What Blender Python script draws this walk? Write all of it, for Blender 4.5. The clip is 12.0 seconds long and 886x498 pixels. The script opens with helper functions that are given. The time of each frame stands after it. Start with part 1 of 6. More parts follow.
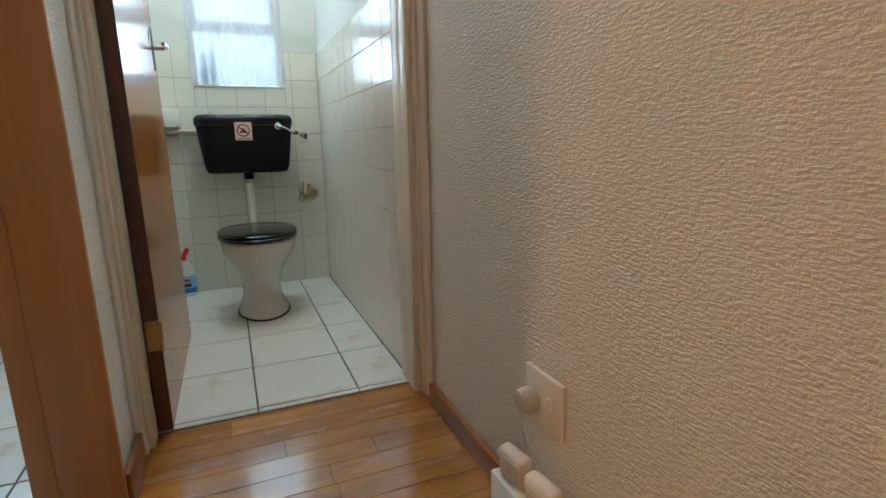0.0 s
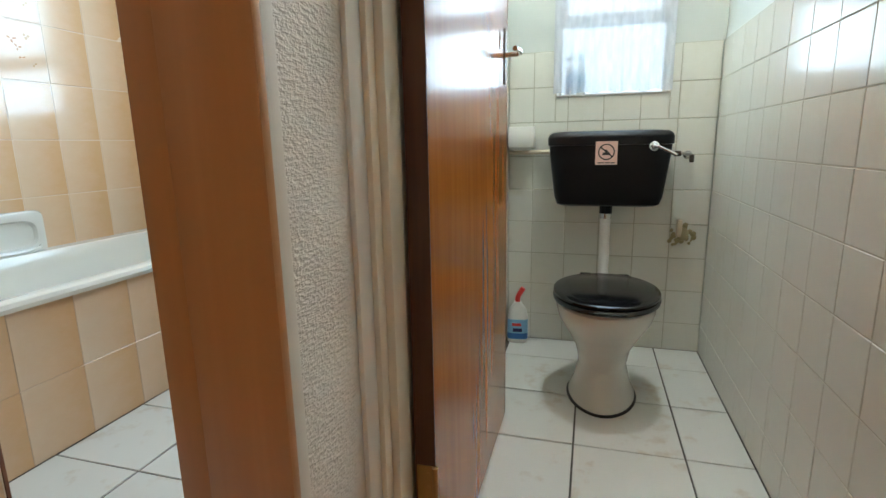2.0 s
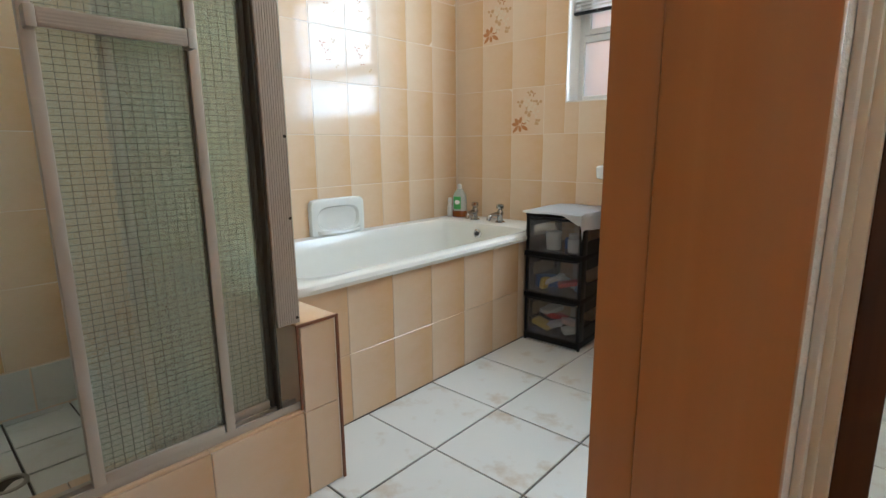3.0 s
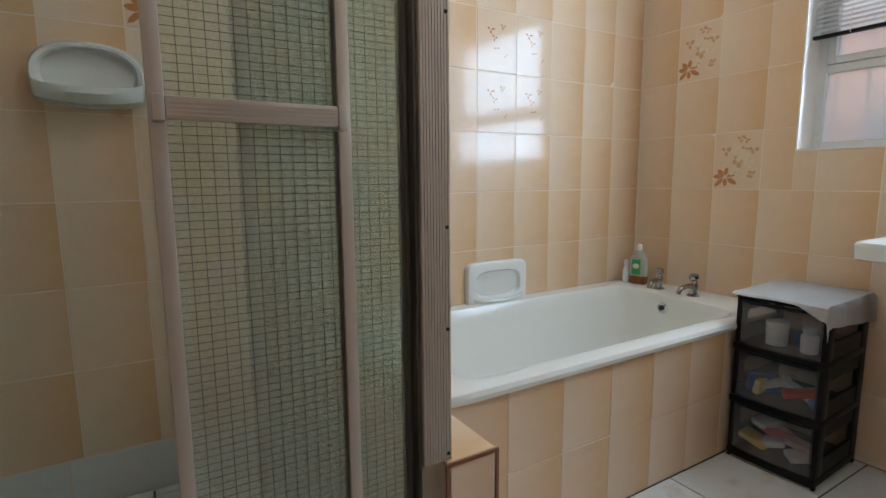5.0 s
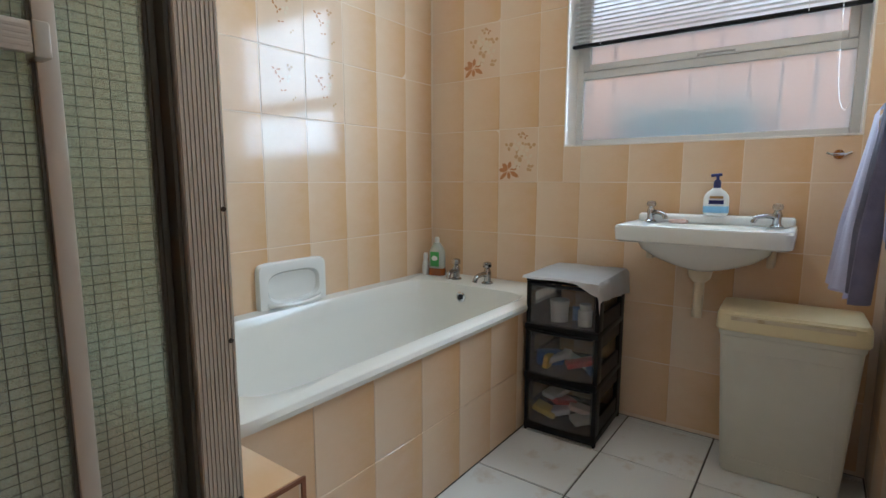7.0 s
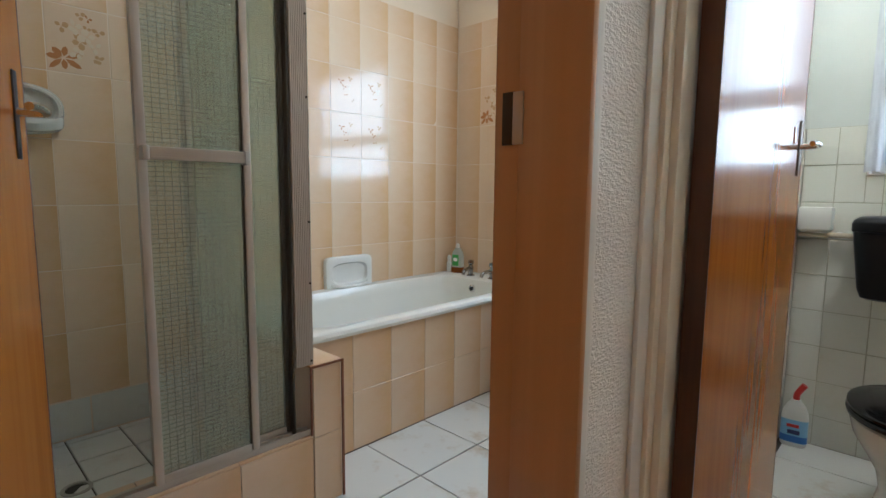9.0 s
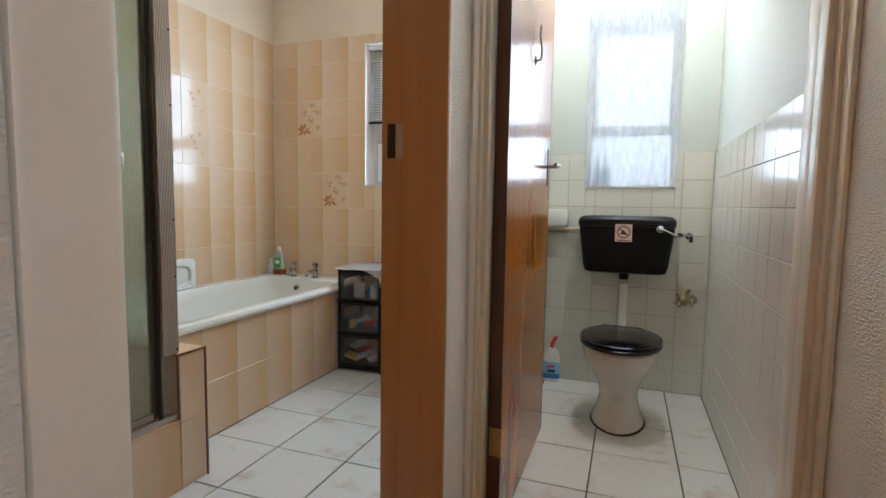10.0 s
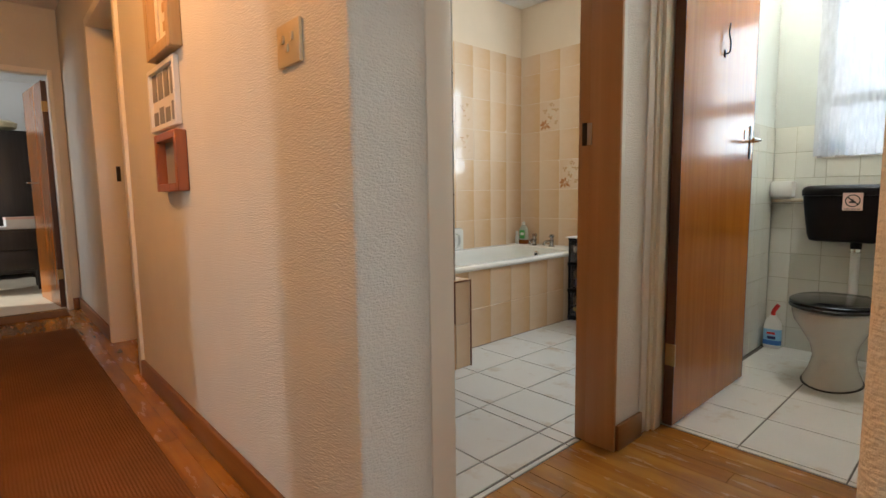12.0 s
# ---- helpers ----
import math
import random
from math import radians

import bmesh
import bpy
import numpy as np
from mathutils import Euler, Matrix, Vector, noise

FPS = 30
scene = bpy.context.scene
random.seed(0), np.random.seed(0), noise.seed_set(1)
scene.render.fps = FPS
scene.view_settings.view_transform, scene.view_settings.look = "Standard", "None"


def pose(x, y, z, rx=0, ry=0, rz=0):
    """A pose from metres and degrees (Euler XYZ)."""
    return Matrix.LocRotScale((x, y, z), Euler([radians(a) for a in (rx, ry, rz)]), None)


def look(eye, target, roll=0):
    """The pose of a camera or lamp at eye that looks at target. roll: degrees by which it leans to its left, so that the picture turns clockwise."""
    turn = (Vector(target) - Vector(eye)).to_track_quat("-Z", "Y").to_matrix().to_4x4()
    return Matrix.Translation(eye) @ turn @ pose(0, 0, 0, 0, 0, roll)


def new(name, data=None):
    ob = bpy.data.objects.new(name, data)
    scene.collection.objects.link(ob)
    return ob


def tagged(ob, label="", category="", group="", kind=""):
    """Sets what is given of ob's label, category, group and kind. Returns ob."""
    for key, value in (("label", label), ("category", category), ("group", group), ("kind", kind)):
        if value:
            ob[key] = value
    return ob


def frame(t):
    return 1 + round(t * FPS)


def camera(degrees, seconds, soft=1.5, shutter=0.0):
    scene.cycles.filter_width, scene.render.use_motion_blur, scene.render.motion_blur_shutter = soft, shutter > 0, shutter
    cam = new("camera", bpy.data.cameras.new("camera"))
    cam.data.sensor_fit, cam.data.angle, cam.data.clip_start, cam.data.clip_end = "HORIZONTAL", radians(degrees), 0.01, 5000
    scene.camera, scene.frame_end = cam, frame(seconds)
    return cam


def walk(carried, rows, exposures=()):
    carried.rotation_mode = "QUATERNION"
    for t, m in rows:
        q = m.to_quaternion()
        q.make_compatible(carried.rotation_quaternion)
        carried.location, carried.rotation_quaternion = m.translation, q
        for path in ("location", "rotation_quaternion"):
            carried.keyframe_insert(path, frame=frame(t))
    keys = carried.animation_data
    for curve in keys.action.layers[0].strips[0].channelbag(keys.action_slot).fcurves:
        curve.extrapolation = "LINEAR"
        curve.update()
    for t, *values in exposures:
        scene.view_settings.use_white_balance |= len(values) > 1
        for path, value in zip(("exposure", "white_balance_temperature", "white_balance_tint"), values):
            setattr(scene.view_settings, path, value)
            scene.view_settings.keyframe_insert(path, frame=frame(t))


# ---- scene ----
cam = camera(82.4, 12.0)
PATH = [
    (0, (0.061, 0.065, 0.85), (0.812, 1.871, 0.428), -1.0),
    (0.5, (0.11, 0.353, 0.842), (0.505, 2.267, 0.415), -0.9),
    (1, (0.185, 0.636, 0.886), (0.293, 2.586, 0.456), -1.2),
    (1.5, (0.183, 0.816, 0.93), (-0.015, 2.762, 0.512), -1.1),
    (2, (0.097, 0.837, 0.957), (-0.454, 2.718, 0.555), -1.1),
    (2.5, (-0.031, 0.836, 0.936), (-1.012, 2.535, 0.548), -0.9),
    (3, (-0.184, 0.833, 0.95), (-1.503, 2.283, 0.556), -0.6),
    (3.5, (-0.319, 0.841, 1.004), (-1.892, 2.017, 0.627), -0.7),
    (3.7, (-0.359, 0.851, 1.046), (-2.002, 1.928, 0.675), -0.5),
    (5.3, (-0.530, 1.035, 1.072), (-2.214, 2.047, 0.816), -0.2),
    (5.5, (-0.562, 1.047, 1.034), (-2.196, 2.17, 0.77), 0.2),
    (6, (-0.597, 1.105, 1.01), (-2.051, 2.453, 0.745), -0.2),
    (6.5, (-0.625, 1.162, 1.016), (-1.882, 2.694, 0.747), 0.0),
    (7, (-0.61, 1.096, 1.022), (-1.782, 2.694, 0.753), -0.0),
    (7.5, (-0.476, 0.976, 1.054), (-1.755, 2.488, 0.775), 0.1),
    (7.7, (-0.404, 0.952, 1.074), (-1.819, 2.337, 0.792), 0.0),
    (9.3, (0.184, 0.507, 1.081), (-1.151, 1.984, 0.891), 0.8),
    (9.5, (0.194, 0.414, 1.082), (-0.951, 2.043, 0.9), 0.7),
    (10, (0.175, 0.172, 1.041), (-0.508, 2.045, 0.872), 0.9),
    (10.5, (0.185, -0.116, 0.996), (-0.35, 1.803, 0.822), 0.4),
    (11, (0.338, -0.294, 0.988), (-0.23, 1.615, 0.801), 0.1),
    (11.5, (0.526, -0.373, 0.972), (-0.453, 1.36, 0.77), -0.2),
    (12, (0.699, -0.389, 0.978), (-0.779, 0.943, 0.766), -0.8),
]
walk(cam, [(t, look(eye, target, roll)) for t, eye, target, roll in PATH],
     [(0.0, -0.10, 5250, -1), (1.5, 0.01, 5450, 0), (2.5, 0.16, 5600, 4), (3.7, 0.02, 5600, 8), (5.5, -0.32, 5500, 8), (7.7, -0.24, 5500, 8), (9.5, -0.20, 5600, 8), (10.5, -0.16, 5850, 10), (11.5, -0.12, 6200, 9), (12.0, -0.14, 6150, 8)])

# ---- world and lights ----
SUN_EL, SUN_ROT = 35.0, 200.0
world = bpy.data.worlds.new("world")
scene.world = world
world.use_nodes = True
wn = world.node_tree.nodes
sky = wn.new("ShaderNodeTexSky")
sky.sky_type, sky.sun_disc = "NISHITA", False
sky.sun_elevation, sky.sun_rotation = radians(SUN_EL), radians(SUN_ROT)
wn["Background"].inputs[1].default_value = 0.15
world.node_tree.links.new(sky.outputs[0], wn["Background"].inputs[0])


def lamp(name, kind, m, energy, color, **more):
    data = bpy.data.lights.new(name, kind)
    data.energy, data.color = energy, color
    for key, value in more.items():
        if key == "size":
            data.shape, data.size, data.size_y = "RECTANGLE", value[0], value[1]
        elif key == "radius":
            data.shadow_soft_size = value
        elif key == "angle":
            data.angle = radians(value)
    ob = new(name, data)
    ob.matrix_world = m
    return ob


lamp("sun", "SUN", look((0, 0, 10), (0.9, 2.4, 8.2)), 5.0, (1, 0.96, 0.9), angle=3)
lamp("window_light_bath_low", "AREA", look((-1.018, 3.296, 1.335), (-1.018, 0, 1.335)), 8.6, (0.74, 0.89, 1.0), size=(0.93, 0.25))
lamp("window_light_bath_high", "AREA", look((-1.018, 3.296, 1.80), (-1.018, 0, 1.80)), 17.2, (0.74, 0.89, 1.0), size=(0.89, 0.50))
lamp("window_light_wc_low", "AREA", look((0.165, 3.238, 1.335), (0.165, 0, 1.335)), 1.35, (0.84, 0.95, 1.0), size=(0.34, 0.24))
lamp("window_light_wc_high", "AREA", look((0.165, 3.238, 1.77), (0.165, 0, 1.77)), 1.7, (0.84, 0.95, 1.0), size=(0.30, 0.46))
lamp("window_light_wc_pane", "AREA", look((0.165, 3.278, 1.66), (0.165, 0, 1.66)), 0.30, (0.74, 0.92, 1.0), size=(0.40, 0.86))
# daylight for the far room, from a window added out of view
lamp("window_light_bedroom", "AREA", look((-6.9, -2.25, 1.6), (-6.9, 0, 1.2)), 40, (0.95, 0.97, 1.0), size=(1.3, 1.1))
# cool light from the east, through a window added out of view
lamp("window_light_hall", "AREA", look((2.56, -0.35, 1.5), (0, -0.1, 1.0)), 20, (0.76, 0.88, 1.0), size=(0.7, 1.2))
# throws the pale band on the hall wall; lamp and room are added
lamp("window_light_south_room", "AREA", look((-1.02, -3.98, 1.5), (-1.02, 0, 1.3)), 26, (0.88, 0.93, 1.0), size=(0.24, 1.1))
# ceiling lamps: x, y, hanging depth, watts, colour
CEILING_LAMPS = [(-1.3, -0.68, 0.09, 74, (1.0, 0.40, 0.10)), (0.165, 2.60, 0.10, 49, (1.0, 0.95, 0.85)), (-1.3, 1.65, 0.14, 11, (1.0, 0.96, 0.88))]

# ---- materials ----


def mat(name, color, rough=0.5, metal=0.0, spec=0.5, coat=0.0):
    m = bpy.data.materials.new(name)
    m.use_nodes = True
    b = m.node_tree.nodes["Principled BSDF"]
    b.inputs["Base Color"].default_value = (*color, 1)
    b.inputs["Roughness"].default_value = rough
    b.inputs["Metallic"].default_value = metal
    b.inputs["Specular IOR Level"].default_value = spec
    b.inputs["Coat Weight"].default_value = coat
    return m


def node(m, kind, links=(), **values):
    """A node of material m; links: (output socket, own input name)."""
    n = m.node_tree.nodes.new(kind)
    for key, value in values.items():
        if key == "operation":
            n.operation = value
        elif key == "data_type":
            n.data_type = value
        elif key == "blend_type":
            n.blend_type = value
        elif key == "bands_direction":
            n.bands_direction = value
        else:
            n.inputs[key.replace("_", " ")].default_value = value
    for out, name in links:
        m.node_tree.links.new(out, n.inputs[name])
    return n


def bsdf(m):
    return m.node_tree.nodes["Principled BSDF"]


def wire(m, out, name):
    m.node_tree.links.new(out, bsdf(m).inputs[name])


def coords(m, which="Object"):
    return node(m, "ShaderNodeTexCoord").outputs[which]


def noise_of(m, co, scale, detail=3.0, rough=0.55, stretch=(1, 1, 1)):
    if stretch != (1, 1, 1):
        co = node(m, "ShaderNodeMapping", [(co, "Vector")], Scale=stretch).outputs[0]
    return node(m, "ShaderNodeTexNoise", [(co, "Vector")], Scale=scale, Detail=detail, Roughness=rough).outputs["Fac"]


def ramp(m, fac, *stops):
    r = node(m, "ShaderNodeValToRGB", [(fac, "Fac")])
    e = r.color_ramp.elements
    while len(e) < len(stops):
        e.new(0.5)
    for el, (p, c) in zip(e, stops):
        el.position, el.color = p, (*c, 1)
    return r.outputs[0]


def blend(m, fac, a, b, kind="MIX"):
    n = node(m, "ShaderNodeMix", data_type="RGBA", blend_type=kind)
    for v, i in ((fac, 0), (a, 6), (b, 7)):
        if isinstance(v, (int, float)):
            n.inputs[i].default_value = v
        elif isinstance(v, tuple):
            n.inputs[i].default_value = (*v, 1)
        else:
            m.node_tree.links.new(v, n.inputs[i])
    return n.outputs[2]


def maths(m, op, a, b=0.0, c=0.0):
    n = node(m, "ShaderNodeMath", operation=op)
    for i, v in enumerate((a, b, c)):
        if isinstance(v, (int, float)):
            n.inputs[i].default_value = v
        else:
            m.node_tree.links.new(v, n.inputs[i])
    return n.outputs[0]


def bump(m, height, strength, distance):
    n = node(m, "ShaderNodeBump", [(height, "Height")], Strength=strength, Distance=distance)
    wire(m, n.outputs[0], "Normal")


def vary(m, co, a, b, scale, detail=4.0, stretch=(1, 1, 1)):
    wire(m, ramp(m, noise_of(m, co, scale, detail, 0.6, stretch), (0.3, a), (0.7, b)), "Base Color")


def textured_paint(name, a, b):
    """Painted plaster with a combed, pebbly relief."""
    m = mat(name, a, 0.62, spec=0.35)
    co = coords(m)
    vary(m, co, a, b, 2.3)
    fine = noise_of(m, co, 230, 2.0, 0.5)
    coarse = noise_of(m, co, 115, 1.5, 0.5, (0.6, 0.6, 2.0))
    bump(m, maths(m, "MULTIPLY_ADD", coarse, 1.6, fine), 0.75, 0.0032)
    return m


def smooth_paint(name, a, b, rough=0.45, relief=0.15):
    m = mat(name, a, rough)
    co = coords(m)
    vary(m, co, a, b, 3.1)
    bump(m, noise_of(m, co, 160, 2.0), relief, 0.001)
    return m


WALL = textured_paint("textured_cream_paint", (0.665, 0.645, 0.56), (0.715, 0.695, 0.61))
# white paint, set lighter still in place of light the pier lacks
PIER_PAINT = textured_paint("textured_white_paint", (0.84, 0.83, 0.80), (0.88, 0.87, 0.84))
ROOM_PAINT = smooth_paint("peach_wall_paint", (0.74, 0.60, 0.44), (0.78, 0.64, 0.48), 0.6)
WC_PAINT = smooth_paint("pale_green_white_paint", (0.565, 0.59, 0.55), (0.60, 0.625, 0.585), 0.5)
CEILING_PAINT = smooth_paint("ceiling_white", (0.78, 0.76, 0.72), (0.82, 0.8, 0.76), 0.7)
FRAME_CREAM = smooth_paint("cream_enamel", (0.78, 0.74, 0.63), (0.82, 0.78, 0.67), 0.3, 0.1)
FRAME_BROWN = smooth_paint("tan_enamel", (0.46, 0.245, 0.10), (0.50, 0.27, 0.115), 0.34, 0.1)


# faint upright sheens on the enamel, put into the tan as lighter streaks
painted_sheen = noise_of(FRAME_BROWN, coords(FRAME_BROWN), 4.0, 3.0, 0.5, (7, 7, 0.2))
wire(FRAME_BROWN, ramp(FRAME_BROWN, painted_sheen, (0.30, (0.45, 0.228, 0.086)), (0.55, (0.48, 0.25, 0.10)), (0.75, (0.525, 0.285, 0.12))), "Base Color")
WHITE_TRIM = smooth_paint("white_trim_paint", (0.80, 0.79, 0.75), (0.84, 0.83, 0.79), 0.4, 0.1)


def wood(name, dark, mid, light, rough, along="z", scale=1.0, coat=0.0):
    m = mat(name, mid, rough, coat=coat)
    co = coords(m)
    rnd = node(m, "ShaderNodeObjectInfo").outputs["Random"]
    shift = node(m, "ShaderNodeCombineXYZ", [(maths(m, "MULTIPLY", rnd, 7.0), "X"), (maths(m, "MULTIPLY", rnd, 3.0), "Y"), (maths(m, "MULTIPLY", rnd, 5.0), "Z")]).outputs[0]
    co2 = node(m, "ShaderNodeVectorMath", [(co, 0), (shift, 1)], operation="ADD").outputs[0]
    st = {"z": (22, 22, 1.2), "x": (1.2, 22, 22), "y": (22, 1.2, 22)}[along]
    grain = noise_of(m, co2, 1.6 * scale, 6.0, 0.6, st)
    patch = noise_of(m, co2, 1.1, 3.0, 0.5, (3, 3, 0.7) if along == "z" else (0.7, 3, 3))
    mix = maths(m, "MULTIPLY_ADD", patch, 0.65, maths(m, "MULTIPLY_ADD", grain, 0.6, -0.07))
    tone = maths(m, "MULTIPLY_ADD", rnd, 0.12, mix)
    wire(m, ramp(m, tone, (0.36, dark), (0.55, mid), (0.75, light)), "Base Color")
    bump(m, grain, 0.12, 0.0008)
    return m


DOOR_WOOD = wood("varnished_door_wood", (0.27, 0.075, 0.008), (0.35, 0.105, 0.011), (0.43, 0.145, 0.018), 0.2, coat=0.1)
bsdf(DOOR_WOOD).inputs["Specular IOR Level"].default_value = 0.35
EDGE_WOOD = wood("dark_door_edge_wood", (0.05, 0.016, 0.006), (0.085, 0.028, 0.01), (0.12, 0.045, 0.016), 0.35)
PLANK = wood("varnished_floor_wood", (0.28, 0.105, 0.014), (0.37, 0.155, 0.024), (0.46, 0.21, 0.038), 0.24, "x", coat=0.25)
# trodden varnish: grey-brown worn patches, uneven gloss
place = node(PLANK, "ShaderNodeNewGeometry").outputs["Position"]
worn = noise_of(PLANK, place, 4.5, 5.0, 0.65, (0.5, 1.6, 1))
clean = bsdf(PLANK).inputs["Base Color"].links[0].from_socket
wire(PLANK, blend(PLANK, ramp(PLANK, worn, (0.46, (0, 0, 0)), (0.72, (0.75, 0.75, 0.75))), clean, (0.17, 0.085, 0.035)), "Base Color")
wire(PLANK, maths(PLANK, "MULTIPLY_ADD", noise_of(PLANK, place, 11, 4.0, 0.6, (0.4, 2.0, 1)), 0.42, 0.02), "Roughness")
SKIRT = wood("varnished_skirting_wood", (0.16, 0.055, 0.011), (0.215, 0.08, 0.018), (0.27, 0.11, 0.028), 0.3, "x")
SKIRT_Y = wood("varnished_skirting_wood_y", (0.16, 0.055, 0.011), (0.215, 0.08, 0.018), (0.27, 0.11, 0.028), 0.3, "y")
PICTURE_WOOD = wood("gilt_frame_wood", (0.36, 0.22, 0.08), (0.45, 0.29, 0.12), (0.55, 0.38, 0.18), 0.4)
RED_WOOD = wood("red_frame_wood", (0.25, 0.06, 0.015), (0.34, 0.09, 0.022), (0.42, 0.13, 0.035), 0.35)


def peach_glaze(name):
    """Glazed tile, pale at one side and orange at the other, lightly clouded."""
    m = mat(name, (0.7, 0.4, 0.2), 0.12, spec=0.5)
    co = coords(m)
    sep = node(m, "ShaderNodeSeparateXYZ", [(co, "Vector")]).outputs
    rnd = node(m, "ShaderNodeObjectInfo").outputs["Random"]
    shift = node(m, "ShaderNodeCombineXYZ", [(maths(m, "MULTIPLY", rnd, 9.0), "X"), (maths(m, "MULTIPLY", rnd, 5.0), "Z")]).outputs[0]
    co2 = node(m, "ShaderNodeVectorMath", [(co, 0), (shift, 1)], operation="ADD").outputs[0]
    cloud = noise_of(m, co2, 9, 4.0, 0.6, (1.0, 1.0, 1.6))
    fine = noise_of(m, co2, 60, 3.0, 0.6, (1.0, 1.0, 2.2))
    side = maths(m, "MULTIPLY_ADD", sep[0], 4.6, 0.5)
    tone = maths(m, "ADD", maths(m, "MULTIPLY", side, 0.85), maths(m, "MULTIPLY_ADD", cloud, 0.4, maths(m, "MULTIPLY_ADD", fine, 0.12, -0.2)))
    tone = maths(m, "MULTIPLY_ADD", rnd, 0.3, maths(m, "ADD", tone, -0.1))
    wire(m, ramp(m, tone, (0.05, (0.76, 0.60, 0.435)), (0.5, (0.73, 0.525, 0.34)), (0.95, (0.67, 0.42, 0.215))), "Base Color")
    wire(m, maths(m, "MULTIPLY_ADD", cloud, 0.1, 0.07), "Roughness")
    bsdf(m).inputs["Coat Weight"].default_value = 0.55
    bsdf(m).inputs["Coat Roughness"].default_value = 0.34
    bump(m, noise_of(m, co2, 7, 1.0), 0.06, 0.004)
    return m


PEACH = peach_glaze("peach_tile_glaze")


def white_glaze(name, a, b, rough, scale=6.0, wavy=0.08):
    m = mat(name, a, rough)
    co = coords(m)
    rnd = node(m, "ShaderNodeObjectInfo").outputs["Random"]
    shift = node(m, "ShaderNodeCombineXYZ", [(maths(m, "MULTIPLY", rnd, 9.0), "X"), (maths(m, "MULTIPLY", rnd, 5.0), "Y"), (maths(m, "MULTIPLY", rnd, 4.0), "Z")]).outputs[0]
    co2 = node(m, "ShaderNodeVectorMath", [(co, 0), (shift, 1)], operation="ADD").outputs[0]
    cloud = noise_of(m, co2, scale, 5.0, 0.62)
    wire(m, ramp(m, cloud, (0.38, a), (0.56, a), (0.74, b)), "Base Color")
    wire(m, maths(m, "MULTIPLY_ADD", cloud, 0.12, rough - 0.05), "Roughness")
    bump(m, noise_of(m, co2, 8, 1.0), wavy, 0.004)
    return m


WHITE_TILE = white_glaze("white_wall_tile_glaze", (0.71, 0.705, 0.63), (0.67, 0.655, 0.565), 0.15)
FLOOR_TILE = white_glaze("marbled_floor_tile", (0.72, 0.71, 0.66), (0.58, 0.49, 0.38), 0.18, 7.0)
SHOWER_TILE = white_glaze("shower_floor_tile", (0.66, 0.65, 0.60), (0.56, 0.52, 0.45), 0.3, 8.0)
GROUT_DARK = smooth_paint("dark_grout", (0.07, 0.06, 0.05), (0.12, 0.1, 0.085), 0.9, 0.3)
GROUT_PEACH = smooth_paint("peach_grout", (0.74, 0.60, 0.46), (0.78, 0.65, 0.51), 0.7, 0.3)
GROUT_WHITE = smooth_paint("aged_white_grout", (0.40, 0.38, 0.28), (0.50, 0.48, 0.38), 0.85, 0.3)

# ---- mesh helpers ----


def box(bm, x0, x1, y0, y1, z0, z1, bevel=0.0, seg=2):
    made = bmesh.ops.create_cube(bm, size=1.0, matrix=Matrix.LocRotScale(((x0 + x1) / 2, (y0 + y1) / 2, (z0 + z1) / 2), None, (abs(x1 - x0), abs(y1 - y0), abs(z1 - z0))))
    if bevel:
        edges = list({e for v in made["verts"] for e in v.link_edges})
        bmesh.ops.bevel(bm, geom=edges, offset=bevel, segments=seg, profile=0.5, affect="EDGES")
    return bm


def rod(bm, a, b, r, r2=None, seg=16, caps=True):
    a, b = Vector(a), Vector(b)
    turn = (b - a).to_track_quat("Z", "Y").to_matrix().to_4x4()
    bmesh.ops.create_cone(bm, cap_ends=caps, segments=seg, radius1=r, radius2=r if r2 is None else r2, depth=(b - a).length, matrix=Matrix.Translation((a + b) / 2) @ turn)
    return bm


def skin(bm, rings, close=True, cap0=True, cap1=True):
    """Joins rings of points, each with the same number of them."""
    rows = [[bm.verts.new(p) for p in r] for r in rings]
    n = len(rows[0])
    for a, b in zip(rows, rows[1:]):
        for i in range(n if close else n - 1):
            j = (i + 1) % n
            bm.faces.new((a[i], a[j], b[j], b[i]))
    if cap0:
        bm.faces.new(rows[0][::-1])
    if cap1:
        bm.faces.new(rows[-1])
    return bm


def oval(cx, cy, z, rx, ry, n=32, power=2.0, back=None):
    """A superellipse ring; back: a shorter half-length for the +y half."""
    pts = []
    for i in range(n):
        a = 2 * math.pi * i / n
        c, s = math.cos(a), math.sin(a)
        x = rx * math.copysign(abs(c) ** (2 / power), c)
        y = (ry if s < 0 or back is None else back) * math.copysign(abs(s) ** (2 / power), s)
        pts.append((cx + x, cy + y, z))
    return pts


def lathe(bm, profile, at=(0, 0, 0), n=24, turn=None):
    """Turns (radius, height) pairs about the z axis."""
    m = Matrix.Translation(at) @ (turn or Matrix())
    rings = [[m @ Vector((max(r, 1e-4) * math.cos(2 * math.pi * i / n), max(r, 1e-4) * math.sin(2 * math.pi * i / n), z)) for i in range(n)] for r, z in profile]
    return skin(bm, rings)


def pipe(bm, points, r, n=10):
    """A round tube along points."""
    pts = [Vector(p) for p in points]
    rings, up = [], Vector((0.3, 0.2, 0.93))
    for i, p in enumerate(pts):
        d = (pts[min(i + 1, len(pts) - 1)] - pts[max(i - 1, 0)]).normalized()
        u = d.cross(up)
        u = (u if u.length > 0.05 else d.cross(Vector((1, 0, 0)))).normalized()
        v = d.cross(u)
        rings.append([p + r * (math.cos(2 * math.pi * k / n) * u + math.sin(2 * math.pi * k / n) * v) for k in range(n)])
    return skin(bm, rings)


